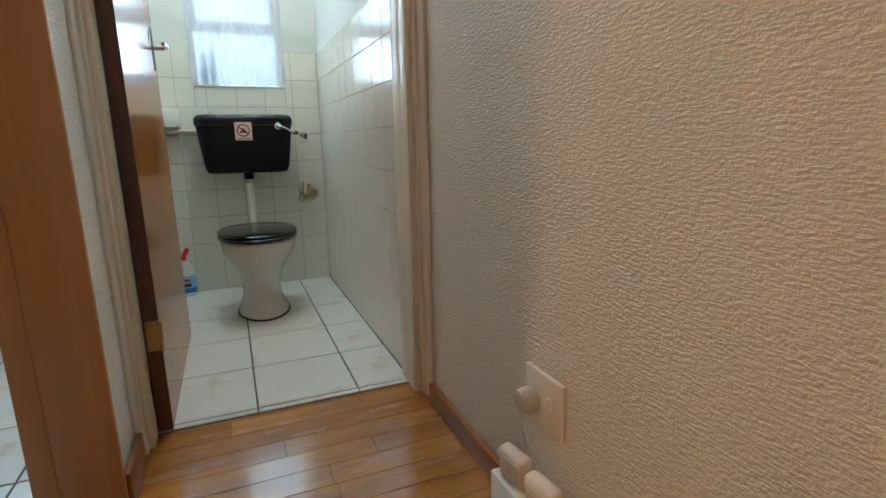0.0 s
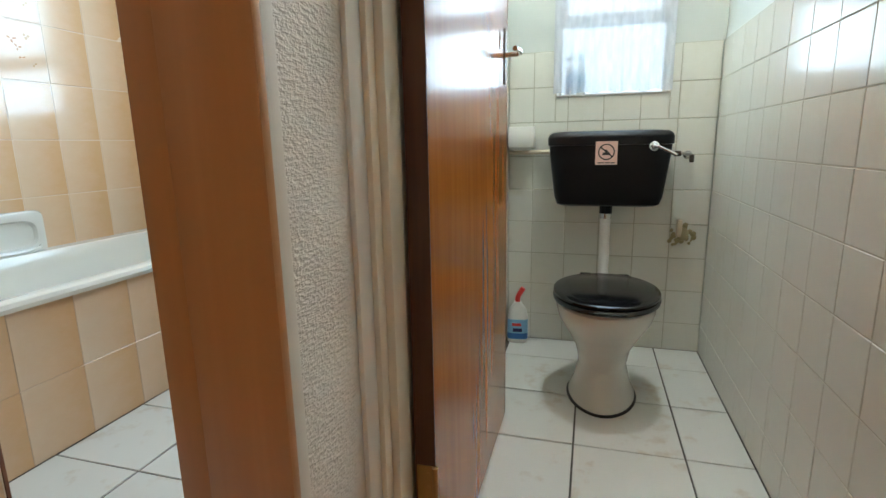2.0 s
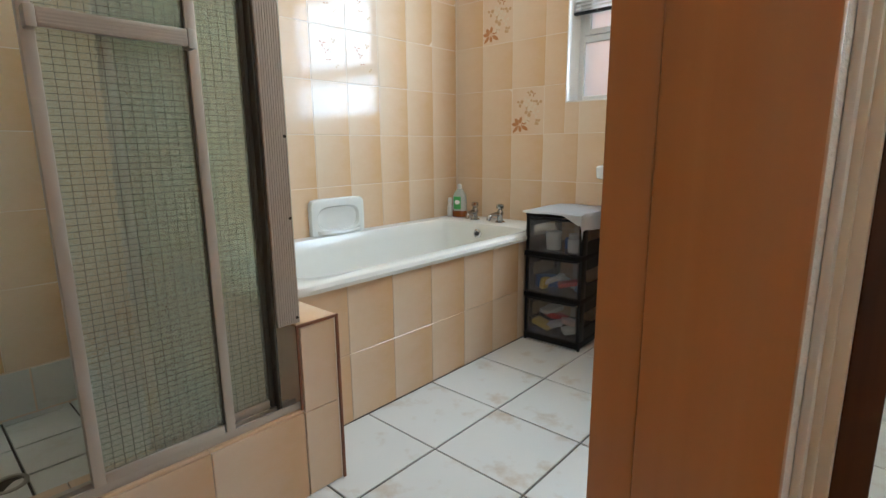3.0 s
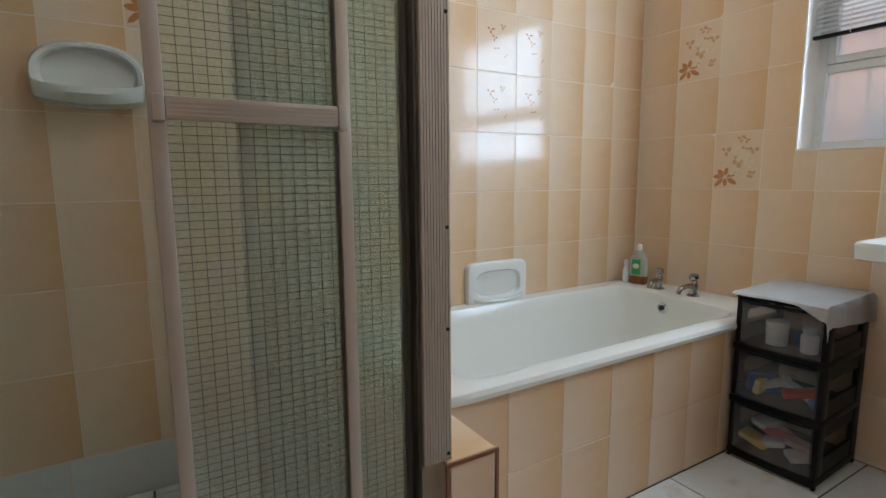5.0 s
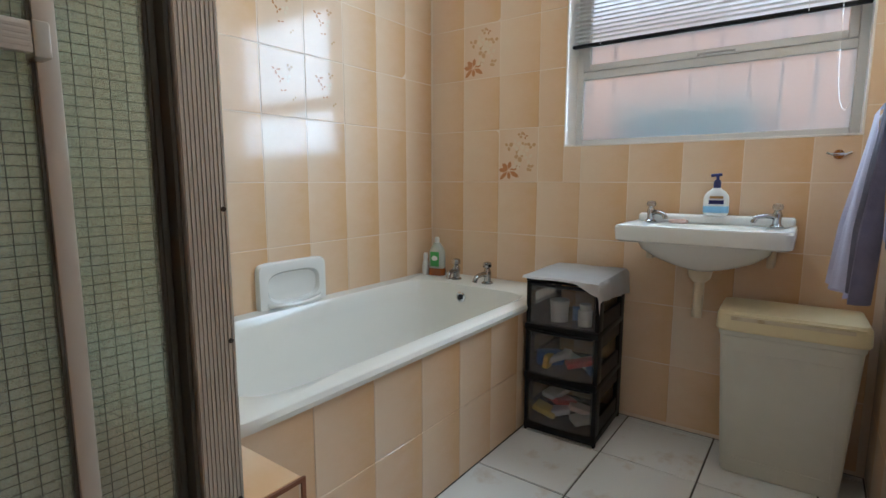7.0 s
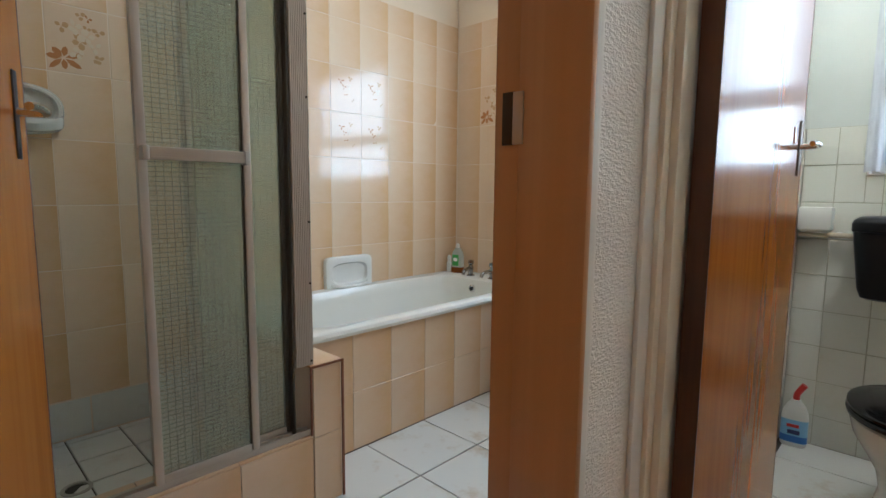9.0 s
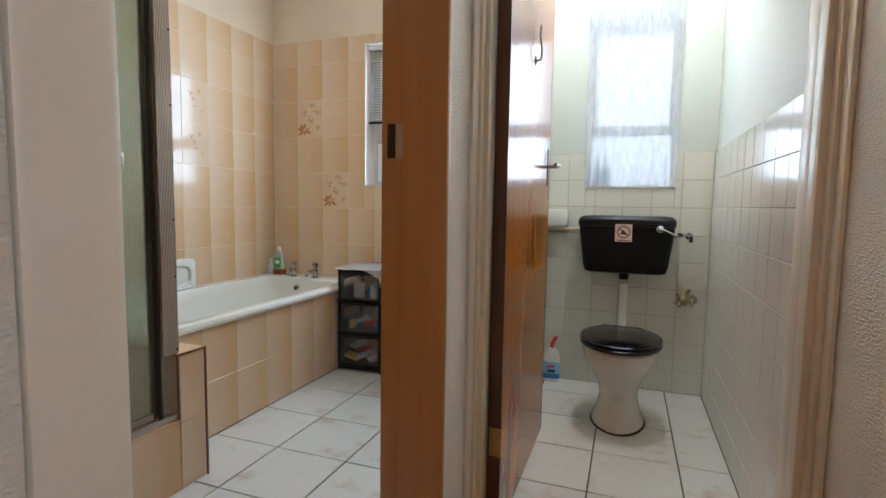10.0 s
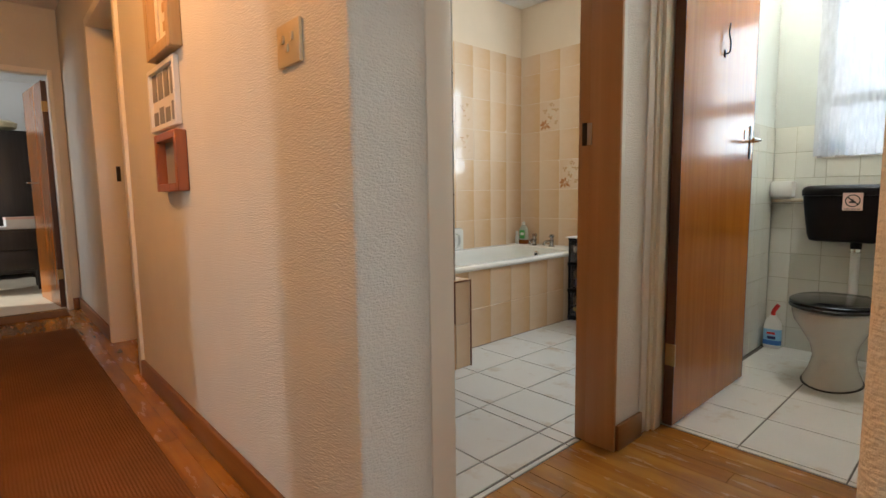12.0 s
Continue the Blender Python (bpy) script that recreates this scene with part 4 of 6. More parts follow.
cl = cleaner_bottle("cleaner_bottle", "white toilet cleaner bottle with red cap on the floor", pose(-0.222, 3.205, 0.001, 0, 0, 6), WHITE_PLASTIC, RED, wide=0.049, deep=0.028, tall=0.205)
lab = part("label", skin(B(), [oval(0, 0, z, 0.0495, 0.0285, 24, 3.0) for z in (0.02, 0.12)], cap0=False, cap1=False), PALE_BLUE, cl, "pale blue printed label")
part("label_band", skin(B(), [oval(0, 0, z, 0.050, 0.029, 24, 3.0) for z in (0.022, 0.05)], cap0=False, cap1=False), BLUE, lab, "blue band")
part("label_panel", box(B(), -0.022, 0.022, -0.0305, -0.029, 0.058, 0.076), NAVY, lab)
part("label_panel", box(B(), -0.026, 0.018, -0.0305, -0.029, 0.088, 0.102), RED, lab, "red printed name bar")
for i, x in enumerate((0.0, 0.048)):
    sb = cleaner_bottle("sill_bottle", "white and blue bottle on the sill behind net" if i else "slim white bottle with blue print on the sill", pose(x - 0.01, 3.315, WWIN[2] + 0.0065), WHITE_PLASTIC, WHITE_PLASTIC if i == 0 else PALE_BLUE, wide=0.02, deep=0.016, tall=0.15, angled=False)
    part("label", skin(B(), [oval(0, 0, z, 0.0205, 0.0165, 24, 3.0) for z in (0.03, 0.09)], cap0=False, cap1=False), BLUE if i == 0 else PALE_BLUE, sb, "blue printed label")

# ---- bath ----
bath = thing("bathtub", "off-white enamelled bathtub with a rolled rim", "bathtub")
BX, BY = -1.897, 2.447


def tub(z, x0, x1, y0, y1, p, n=64):
    return oval((x0 + x1) / 2, (y0 + y1) / 2, z, (x1 - x0) / 2, (y1 - y0) / 2, n, p)


bm = B()
skin(bm, [tub(0.498, -2.277, -1.522, 1.592, 3.267, 26), tub(0.500, -2.277, -1.512, 1.590, 3.267, 26), tub(0.515, -2.277, -1.507, 1.590, 3.267, 24), tub(0.528, -2.277, -1.512, 1.591, 3.267, 24), tub(0.533, -2.277, -1.524, 1.596, 3.267, 22),
          tub(0.531, -2.215, -1.572, 1.70, 3.09, 9), tub(0.522, -2.208, -1.582, 1.712, 3.078, 8), tub(0.47, -2.196, -1.60, 1.74, 3.066, 7), tub(0.32, -2.165, -1.635, 1.83, 3.045, 6), tub(0.20, -2.125, -1.675, 1.92, 3.01, 5), tub(0.165, -2.08, -1.72, 1.99, 2.95, 4), tub(0.158, -1.98, -1.82, 2.2, 2.8, 3)], cap0=False)
part("tub", bm, BATH_WHITE, bath)
part("overflow_grille", lathe(B(), [(0.026, 0), (0.026, 0.004), (0.018, 0.006), (0.017, 0.003), (0.010, 0.003), (0.009, 0.007), (0.001, 0.008)], (-1.945, 3.061, 0.468), 24, pose(0, 0, 0, 88)), CHROME, bath, "chrome overflow grille")
# solid black disc, put in for the dark inside the overflow
part("overflow_dark_disc", lathe(B(), [(0.013, 0), (0.012, 0.0012)], (-1.945, 3.0535, 0.4682), 16, pose(0, 0, 0, 88)), INK, bath, "black disc for the darkness inside the overflow")
ledge = tagged(part("ledge_wall", box(B(), WEST, -1.312, 1.505, 1.616, 0, 0.494), GROUT_PEACH, None, "", False), "low peach tiled wall between shower and bath", "wall", kind="structure")
panel_bed = tagged(part("bath_panel", box(B(), -1.60, -1.5385, 1.628, NORTH - 0.002, 0, 0.498), GROUT_PEACH, None, "", False), "peach tiled side panel of the bath", "bath panel", kind="structure")


def pillar_tap(name, label, m, s=1.0, clear=False):
    t = thing(name, label, "tap", m)
    part("flange", lathe(B(), [(0.024 * s, 0), (0.024 * s, 0.004), (0.016 * s, 0.010)]), TAP_CHROME, t)
    body = part("body", lathe(B(), [(0.015 * s, 0.004), (0.0145 * s, 0.03 * s), (0.017 * s, 0.045 * s), (0.013 * s, 0.058 * s), (0.009 * s, 0.066 * s)]), TAP_CHROME, t)
    part("spout", pipe(B(), arc([(0, 0, 0.036 * s), (0, -0.035 * s, 0.043 * s), (0, -0.075 * s, 0.036 * s), (0, -0.088 * s, 0.016 * s)]), 0.0095 * s, 12), TAP_CHROME, t)
    head = part("tap_head", lathe(B(), [(0.006 * s, 0.064 * s), (0.018 * s, 0.068 * s), (0.019 * s, 0.078 * s), (0.016 * s, 0.088 * s), (0.004 * s, 0.091 * s)], n=8), ACRYLIC if clear else TAP_CHROME, t, "clear knob" if clear else "chrome knob")
    return t


pillar_tap("bath_tap", "chrome pillar tap on the bath rim", pose(-2.03, 3.145, 0.532, 0, 0, 12), 1.15)
pillar_tap("bath_tap", "chrome pillar tap on the bath rim", pose(-1.85, 3.145, 0.532, 0, 0, -4), 1.15)

soap_b = cleaner_bottle("antiseptic_bottle", "clear bottle with green label and amber liquid on the bath", pose(-2.165, 3.165, 0.534, 0, 0, 10), BOTTLE_CLEAR, WHITE_PLASTIC, wide=0.043, deep=0.028, tall=0.17, angled=False)
part("liquid", skin(B(), [oval(0, 0, z, 0.0438, 0.0288, 24, 3.0) for z in (0.003, 0.04)]), AMBER, soap_b, "amber liquid")
part("label", box(B(), -0.024, 0.024, -0.0295, -0.0275, 0.05, 0.125, bevel=0.0005), GREEN, soap_b, "green label")
part("label_panel", skin(B(), [[(0.017 * math.cos(2 * math.pi * i / 20), y, 0.092 + 0.013 * math.sin(2 * math.pi * i / 20)) for i in range(20)] for y in (-0.0295, -0.0302)]), LABEL_WHITE, soap_b, "white oval")
small = cleaner_bottle("small_bottle", "small white bottle beside the antiseptic", pose(-2.225, 3.145, 0.534), WHITE_PLASTIC, WHITE_PLASTIC, wide=0.016, deep=0.014, tall=0.085, angled=False)


def soap_dish(name, label, m, w, h, d, p):
    """Ceramic dish: a frame with a scooped hollow; local x right, z up, faces -y."""
    s = thing(name, label, "soap dish", m)
    n = 44

    def ring(sx, sz, y, zc=0.0, pw=p):
        return [(q[0], y, q[1] + zc) for q in oval(0, 0, 0, w / 2 * sx, h / 2 * sz, n, pw)]
    bm = B()
    skin(bm, [ring(1, 1, 0), ring(1, 1, -d * 0.5), ring(0.97, 0.95, -d), ring(0.90, 0.84, -d * 1.15), ring(0.76, 0.62, -d * 1.1, 0, 3.5), ring(0.70, 0.54, -d * 0.45, 0, 3.2), ring(0.5, 0.3, -d * 0.2, 0, 2.5)])
    part("dish", bm, PORCELAIN, s)
    bm = B()
    lip = []
    for k in range(17):
        u = -1 + k / 8
        x = u * w * 0.40
        out = d * 1.1 + 0.030 * (1 - u * u) ** 0.5
        zz = -h * 0.30 - 0.010 * (1 - u * u)
        lip.append([(x, -d * 0.6, zz - 0.014), (x, -out, zz - 0.010), (x, -out - 0.004, zz), (x, -out, zz + 0.008), (x, -out + 0.008, zz + 0.006), (x, -d * 0.6, zz - 0.002)])
    skin(bm, lip)
    part("lip", bm, PORCELAIN, s, "projecting white lip")
    return s


soap_dish("soap_dish", "white ceramic soap dish set in the tiles", pose(WEST + 0.001, 2.343, 0.61, 0, 0, 90), 0.325, 0.20, 0.022, 9)
# oval dish with a slanting hood in the shower
dish2 = thing("shower_soap_dish", "oval white ceramic soap dish in the shower", "soap dish", pose(WEST + 0.001, 0.912, 1.365, 0, 0, 90))
n = 40


def dring(sx, sz, y, zc):
    return [(q[0], y, q[1] + zc) for q in oval(0, 0, 0, 0.137 * sx, 0.092 * sz, n, 2.4)]


bm = B()
skin(bm, [dring(1, 1, 0, 0), dring(1, 1, -0.02, 0), dring(0.95, 0.93, -0.038, -0.004), dring(0.86, 0.80, -0.036, 0.0), dring(0.80, 0.70, -0.012, 0.006), dring(0.5, 0.4, -0.006, 0.006)])
part("dish", bm, PORCELAIN, dish2)
bm = B()
lip = []
for k in range(21):
    u = -1 + k / 10
    x, c = 0.132 * math.sin(u * math.pi / 2), math.cos(u * math.pi / 2)
    out = 0.02 + 0.085 * c ** 0.7
    zb = -0.055 - 0.035 * c ** 0.8
    lip.append([(x, -0.004, zb), (x, -out * 0.8, zb + 0.006), (x, -out, zb + 0.03), (x, -out, zb + 0.046), (x, -out + 0.010, zb + 0.047), (x, -out * 0.8, zb + 0.026), (x, -0.004, zb + 0.02)])
skin(bm, lip)
part("tray", bm, PORCELAIN, dish2, "projecting white tray")
part("soap", box(B(), -0.03, 0.045, -0.085, -0.045, -0.062, -0.046, bevel=0.006), RUST_BROWN, dish2, "worn brown sliver of soap")

# ---- shower ----
curb = tagged(part("shower_curb", box(B(), -1.42, -1.312, 0.41, 1.503, 0, 0.256), GROUT_PEACH, None, "", False), "peach tiled step into the shower", "step", kind="structure")
shower_floor = tagged(part("shower_floor", box(B(), WEST, -1.422, 0.41, 1.503, 0, 0.074), GROUT_DARK, None, "", False), "white tiled shower floor with dark joints", "floor", kind="structure")
drain = thing("shower_drain", "round dark metal drain in the shower floor", "drain", pose(-1.850, 0.937, 0.0825))
part("rim", lathe(B(), [(0.045, -0.003), (0.045, 0.003), (0.034, 0.003), (0.033, -0.002)]), STEEL, drain)
# closed black disc whose colour gives the darkness of the drain hole
part("grid", lathe(B(), [(0.033, -0.003), (0.033, -0.001), (0.001, -0.001)]), INK, drain, "black disc for the darkness of a sunken hole")

screen = thing("shower_screen", "bronze aluminium sliding shower screen with wired glass", "shower screen")
SX = -1.335


def wires(bm, u0, u1, z0, z1, at, pitch=0.0195, rise=0.0124, r=0.00042):
    """A square wire net; at(u, z) gives a place."""
    k = 0
    while u0 + k * pitch <= u1:
        u = u0 + k * pitch
        rod(bm, at(u, z0), at(u, z1), r, seg=4, caps=False)
        k += 1
    k = 0
    while z0 + k * rise <= z1:
        z = z0 + k * rise
        rod(bm, at(u0, z), at(u1, z), r, seg=4, caps=False)
        k += 1
    return bm


def sliding_panel(name, x, y0, y1, z0, z1, w=0.022, last=None):
    p = part(name, box(B(), x - 0.011, x + 0.011, y0, y0 + w, z0, z1, bevel=0.002), ALU, screen)
    part("stile", box(B(), x - 0.011, x + 0.011, y1 - (0.010 if last else w), y1, z0, z1, bevel=0.002), last or ALU, p)
    end = y1 - (0.010 if last else w)
    part("seal", box(B(), x - 0.008, x + 0.008, end - 0.004, end - 0.0003, z0 + w, z1 - w), ALU_DARK, p, "dark rubber seal")
    part("bottom_rail", box(B(), x - 0.011, x + 0.011, y0 + w, end - 0.0043, z0, z0 + w, bevel=0.002), ALU, p)
    part("top_rail", box(B(), x - 0.011, x + 0.011, y0 + w, end - 0.0043, z1 - w, z1, bevel=0.002), ALU, p)
    g = part("glass", box(B(), x - 0.003, x + 0.003, y0 + w, end - 0.0043, z0 + w, z1 - w), WIRED_GLASS, p, "greenish wired glass")
    part("wire_net", wires(B(), y0 + w, end - 0.004, z0 + w, z1 - w, lambda u, z: (x + 0.0036, u, z)), NET_WIRE, p, "thin dark wire net", False)
    return p


front_panel = sliding_panel("front_panel", -1.322, 1.026, 1.320, 0.284, 1.93)
rear_panel = sliding_panel("rear_panel", -1.352, 1.147, 1.442, 0.284, 1.93, last=ALU_DARK)
part("pull_knob", lathe(B(), [(0.007, 0), (0.009, 0.006), (0.017, 0.014), (0.018, 0.024), (0.004, 0.028)], (-1.3635, 1.172, 0.742), 16, pose(0, 0, 0, 0, -90)), DARK_METAL, rear_panel, "dark pull knob")
bar = part("towel_bar", box(B(), -1.292, -1.280, 1.046, 1.288, 1.154, 1.186, bevel=0.002), ALU, front_panel, "flat fluted towel bar")
for z in (1.161, 1.167, 1.173, 1.179):
    part("flute", box(B(), -1.2798, -1.2788, 1.048, 1.286, z - 0.0016, z + 0.0016), ALU, bar)
part("bar_end", box(B(), -1.311, -1.279, 1.030, 1.046, 1.152, 1.188, bevel=0.002), STEEL, bar)
part("bar_end", box(B(), -1.311, -1.279, 1.288, 1.304, 1.150, 1.188, bevel=0.002), STEEL, bar)
bm = box(B(), -1.375, -1.313, 0.41, 1.498, 0.2635, 0.272, 0.002)
box(bm, -1.316, -1.312, 0.41, 1.498, 0.272, 0.286)
box(bm, -1.339, -1.335, 0.41, 1.498, 0.272, 0.286)
part("bottom_track", bm, ALU, screen)
part("top_track", box(B(), -1.375, -1.310, 0.41, 1.515, 1.987, 2.02, bevel=0.003), ALU, screen)
part("wall_channel", box(B(), -1.37, -1.31, 0.403, 0.409, 0.264, 1.985), ALU, screen)
part("corner_channel", box(B(), -1.372, -1.320, 1.4425, 1.4500, 0.274, 1.93, bevel=0.002), ALU_DARK, screen, "dark bronze channel")
post = part("corner_post", box(B(), -1.372, -1.314, 1.451, 1.514, 0.505, 1.985), ALU, screen, "fluted aluminium corner post", False)
for k in range(10):
    y = 1.4542 + k * 0.0063
    part("flute", box(B(), -1.314, -1.3115, y - 0.0021, y + 0.0021, 0.506, 1.984), ALU, post, "", False)
for z in (0.52, 0.78, 0.98, 1.37, 1.62):
    part("screw", lathe(B(), [(0.0042, 0), (0.0038, 0.0015), (0.001, 0.002)], (-1.3112, 1.506, z), 10, pose(0, 0, 0, 0, 90)), DARK_METAL, post)
part("side_glass", box(B(), -2.262, -1.376, 1.502, 1.508, 0.52, 1.93), WIRED_GLASS, screen, "greenish wired glass side panel")
part("side_net", wires(B(), -2.262, -1.376, 0.52, 1.93, lambda u, z: (u, 1.5018, z)), NET_WIRE, screen, "thin dark wire net", False)
part("side_rail", box(B(), -2.262, -1.374, 1.497, 1.518, 0.503, 0.519, bevel=0.002), ALU, screen)
part("side_channel", box(B(), -2.278, -2.263, 1.49, 1.53, 0.503, 1.985, bevel=0.002), ALU, screen)
part("side_top", box(B(), -2.262, -1.377, 1.497, 1.518, 1.935, 1.985, bevel=0.002), ALU, screen)
for z in (0.86, 1.72):
    part("clip", box(B(), -2.262, -2.245, 1.48, 1.50, z - 0.02, z + 0.02, bevel=0.003), DARK_METAL, screen, "dark clip")

caddy = thing("shower_caddy", "small chrome wire caddy holding bottles on the wall", "caddy", pose(WEST + 0.001, 1.36, 1.72, 0, 0, 90))
bm = B()
for z in (0.0, 0.05):
    pipe(bm, [(-0.06, 0, z), (-0.06, -0.075, z), (0.06, -0.075, z), (0.06, 0, z)], 0.003, 8)
for x in (-0.06, -0.02, 0.02, 0.06):
    pipe(bm, [(x, 0, 0), (x, -0.075, 0), (x, -0.075, 0.05)], 0.002, 6)
part("basket", bm, CHROME, caddy)
part("back_plate", box(B(), -0.05, 0.05, -0.004, 0, 0.0, 0.06, bevel=0.001), CHROME, caddy)
cleaner_bottle("shampoo_bottle", "tan bottle standing in the shower caddy", pose(WEST + 0.041, 1.335, 1.7235, 0, 0, 90), PIPE_CREAM, PIPE_CREAM, wide=0.02, deep=0.018, tall=0.13, angled=False)
cleaner_bottle("shampoo_bottle", "grey bottle standing in the shower caddy", pose(WEST + 0.041, 1.388, 1.7235, 0, 0, 90), GREY_PLASTIC, BLACK_MATT, wide=0.02, deep=0.018, tall=0.12, angled=False)
hose = thing("shower_hose", "thin hanging cord beside the shower caddy", "hose")
part("cord", pipe(B(), arc([(WEST + 0.012, 1.295, 2.3), (WEST + 0.018, 1.285, 1.9), (WEST + 0.016, 1.30, 1.62), (WEST + 0.014, 1.33, 1.45), (WEST + 0.012, 1.31, 1.36)]), 0.005), PIPE_CREAM, hose)

# ---- basin ----
basin = thing("wash_basin", "white wall-hung rectangular wash basin", "basin")
QX, QY = -0.92, 3.095


def bas(z, hx, y0, y1, p):
    return oval(QX, (y0 + y1) / 2, z, hx, (y1 - y0) / 2, 56, p)


bm = B()
skin(bm, [bas(0.806, 0.258, 2.93, 3.266, 16), bas(0.812, 0.268, 2.921, 3.267, 18), bas(0.856, 0.271, 2.917, 3.267, 18), bas(0.864, 0.267, 2.921, 3.267, 16), bas(0.866, 0.258, 2.932, 3.262, 12), bas(0.860, 0.244, 2.945, 3.25, 10),
          bas(0.858, 0.185, 2.965, 3.165, 3.2), bas(0.845, 0.176, 2.972, 3.158, 3.0), bas(0.79, 0.150, 2.99, 3.145, 2.6), bas(0.745, 0.10, 3.02, 3.115, 2.2), bas(0.735, 0.02, 3.06, 3.08, 2)])
part("bowl", bm, PORCELAIN, basin)
bm = B()
skin(bm, [bas(0.8065, 0.215, 2.96, 3.262, 5), bas(0.775, 0.205, 2.965, 3.255, 3.6), bas(0.745, 0.165, 2.985, 3.22, 2.8), bas(0.720, 0.10, 3.01, 3.17, 2.4), bas(0.705, 0.045, 3.04, 3.14, 2.0)])
part("underside", bm, PORCELAIN, basin)
part("back_ledge", box(B(), QX - 0.262, QX + 0.262, 3.205, 3.2675, 0.855, 0.893, bevel=0.012, seg=3), PORCELAIN, basin)
part("waste_pipe", pipe(B(), arc([(QX - 0.005, 3.09, 0.71), (QX - 0.005, 3.09, 0.64), (QX - 0.006, 3.093, 0.60), (QX - 0.008, 3.095, 0.528)]), 0.0175, 14), PIPE_CREAM, basin, "stained cream waste pipe")
part("waste_cup", lathe(B(), [(0.021, 0.66), (0.036, 0.675), (0.042, 0.706), (0.03, 0.712)], (QX - 0.005, 3.09, 0), 20), PIPE_CREAM, basin)
for sx in (-0.205, 0.20):
    part("bracket", box(B(), QX + sx - 0.012, QX + sx + 0.012, 3.18, 3.269, 0.715, 0.80, bevel=0.004), PIPE_CREAM, basin, "stained wall bracket")
pillar_tap("basin_tap", "chrome basin tap with a clear knob", pose(-1.128, 3.185, 0.861, 0, 0, 55), 0.9, True)
pillar_tap("basin_tap", "chrome basin tap with a clear knob", pose(-0.712, 3.185, 0.861, 0, 0, -60), 0.9, True)
pump = cleaner_bottle("hand_wash_bottle", "white pump bottle of hand wash on the basin", pose(-0.905, 3.20, 0.894, 0, 0, 8), WHITE_PLASTIC, NAVY, wide=0.042, deep=0.026, tall=0.100, angled=False)
part("pump_head", pipe(B(), arc([(0, 0, 0.122), (0, 0, 0.140), (-0.002, 0, 0.147), (-0.022, 0, 0.145), (0.014, 0, 0.149)]), 0.0055, 10), NAVY, pump, "navy pump")
lab = part("label", skin(B(), [oval(0, 0, z, 0.0427, 0.0267, 24, 3.0) for z in (0.010, 0.034)], cap0=False, cap1=False), PALE_BLUE, pump, "pale blue band")
part("label_panel", box(B(), -0.022, 0.022, -0.0285, -0.027, 0.062, 0.071), BRASS, lab, "gold stripe")
part("label_panel", box(B(), -0.024, 0.024, -0.0285, -0.027, 0.042, 0.056), NAVY, lab, "blue printed name bar")
soapbar = tagged(part("soap_bar", box(B(), -1.06, -0.995, 3.17, 3.205, 0.8595, 0.874, bevel=0.006), PINK_LABEL), "worn pale soap bar lying on the basin", "soap")

# ---- drawer unit ----
unit = thing("drawer_tower", "black plastic drawer tower with three smoky drawers", "drawer unit", pose(-1.372, 3.07, 0, 0, 0, 2))
W, D, H = 0.148, 0.170, 0.648
for x in (-1, 1):
    for y in (-1, 1):
        part("leg", box(B(), x * W - 0.012 if x > 0 else -W, W if x > 0 else -W + 0.012, y * D - 0.016 if y > 0 else -D, D if y > 0 else -D + 0.016, 0, 0.022, bevel=0.003), BLACK_MATT, unit)
part("plinth", box(B(), -W + 0.002, W - 0.002, -D - 0.004, D - 0.002, 0.010, 0.024, bevel=0.003), BLACK_MATT, unit)
part("top_plate", box(B(), -W, W, -D - 0.008, D, H - 0.022, H, bevel=0.006), BLACK_MATT, unit)
for z in (0.023, 0.232, 0.437):
    part("shelf", box(B(), -W, W, -D - (0.006 if z < 0.1 else 0.012), D, z - (0.004 if z < 0.1 else 0.006), z + 0.020, bevel=0.004), BLACK_MATT, unit)
for z0, z1 in ((0.043, 0.232), (0.252, 0.437), (0.457, 0.626)):
    for sx in (-1, 1):
        x0 = sx * W - (0.018 if sx > 0 else 0)
        part("corner_post", box(B(), x0, x0 + 0.018, -D, -D + 0.05, z0, z1, bevel=0.003), BLACK_MATT, unit)
        part("corner_post", box(B(), x0, x0 + 0.018, D - 0.05, D, z0, z1, bevel=0.003), BLACK_MATT, unit)
        part("side_rail", box(B(), x0 + 0.003, x0 + 0.014, -D + 0.05, D - 0.05, z0, z0 + 0.06), BLACK_MATT, unit)
        part("side_rail", box(B(), x0 + 0.003, x0 + 0.014, -D + 0.05, D - 0.05, z1 - 0.055, z1), BLACK_MATT, unit)
    bm = B()
    z1d = z1 - 0.012
    front = []
    for k in range(9):
        u = -1 + k / 4
        x = u * (W - 0.019)
        yb = -D - 0.012 * (1 - u * u)
        front.append([(x, yb, z0 + 0.003), (x, yb, z1d), (x, yb + 0.003, z1d), (x, yb + 0.003, z0 + 0.003)])
    skin(bm, front)
    dr = part("drawer", bm, DRAWER_CLEAR, unit, "smoky clear drawer")
    for sx in (-1, 1):
        part("drawer_side", box(B(), sx * (W - 0.022) - 0.0015, sx * (W - 0.022) + 0.0015, -D + 0.003, D - 0.02, z0 + 0.006, z1d - 0.006), DRAWER_CLEAR, dr)
    part("drawer_tray", box(B(), -W + 0.02, W - 0.02, -D + 0.002, D - 0.02, z0 + 0.002, z0 + 0.005), DRAWER_CLEAR, dr)
    bm = B()
    skin(bm, [[(u * (W - 0.019), -D - 0.012 * (1 - u * u) - s, zz) for s, zz in ((0.002, z1d - 0.003), (0.016, z1d + 0.004), (0.016, z1d + 0.010), (0.0, z1d + 0.010))] for u in [-1 + k / 4 for k in range(9)]])
    part("drawer_lip", bm, BLACK_MATT, dr, "black drawer lip")
random.seed(5)


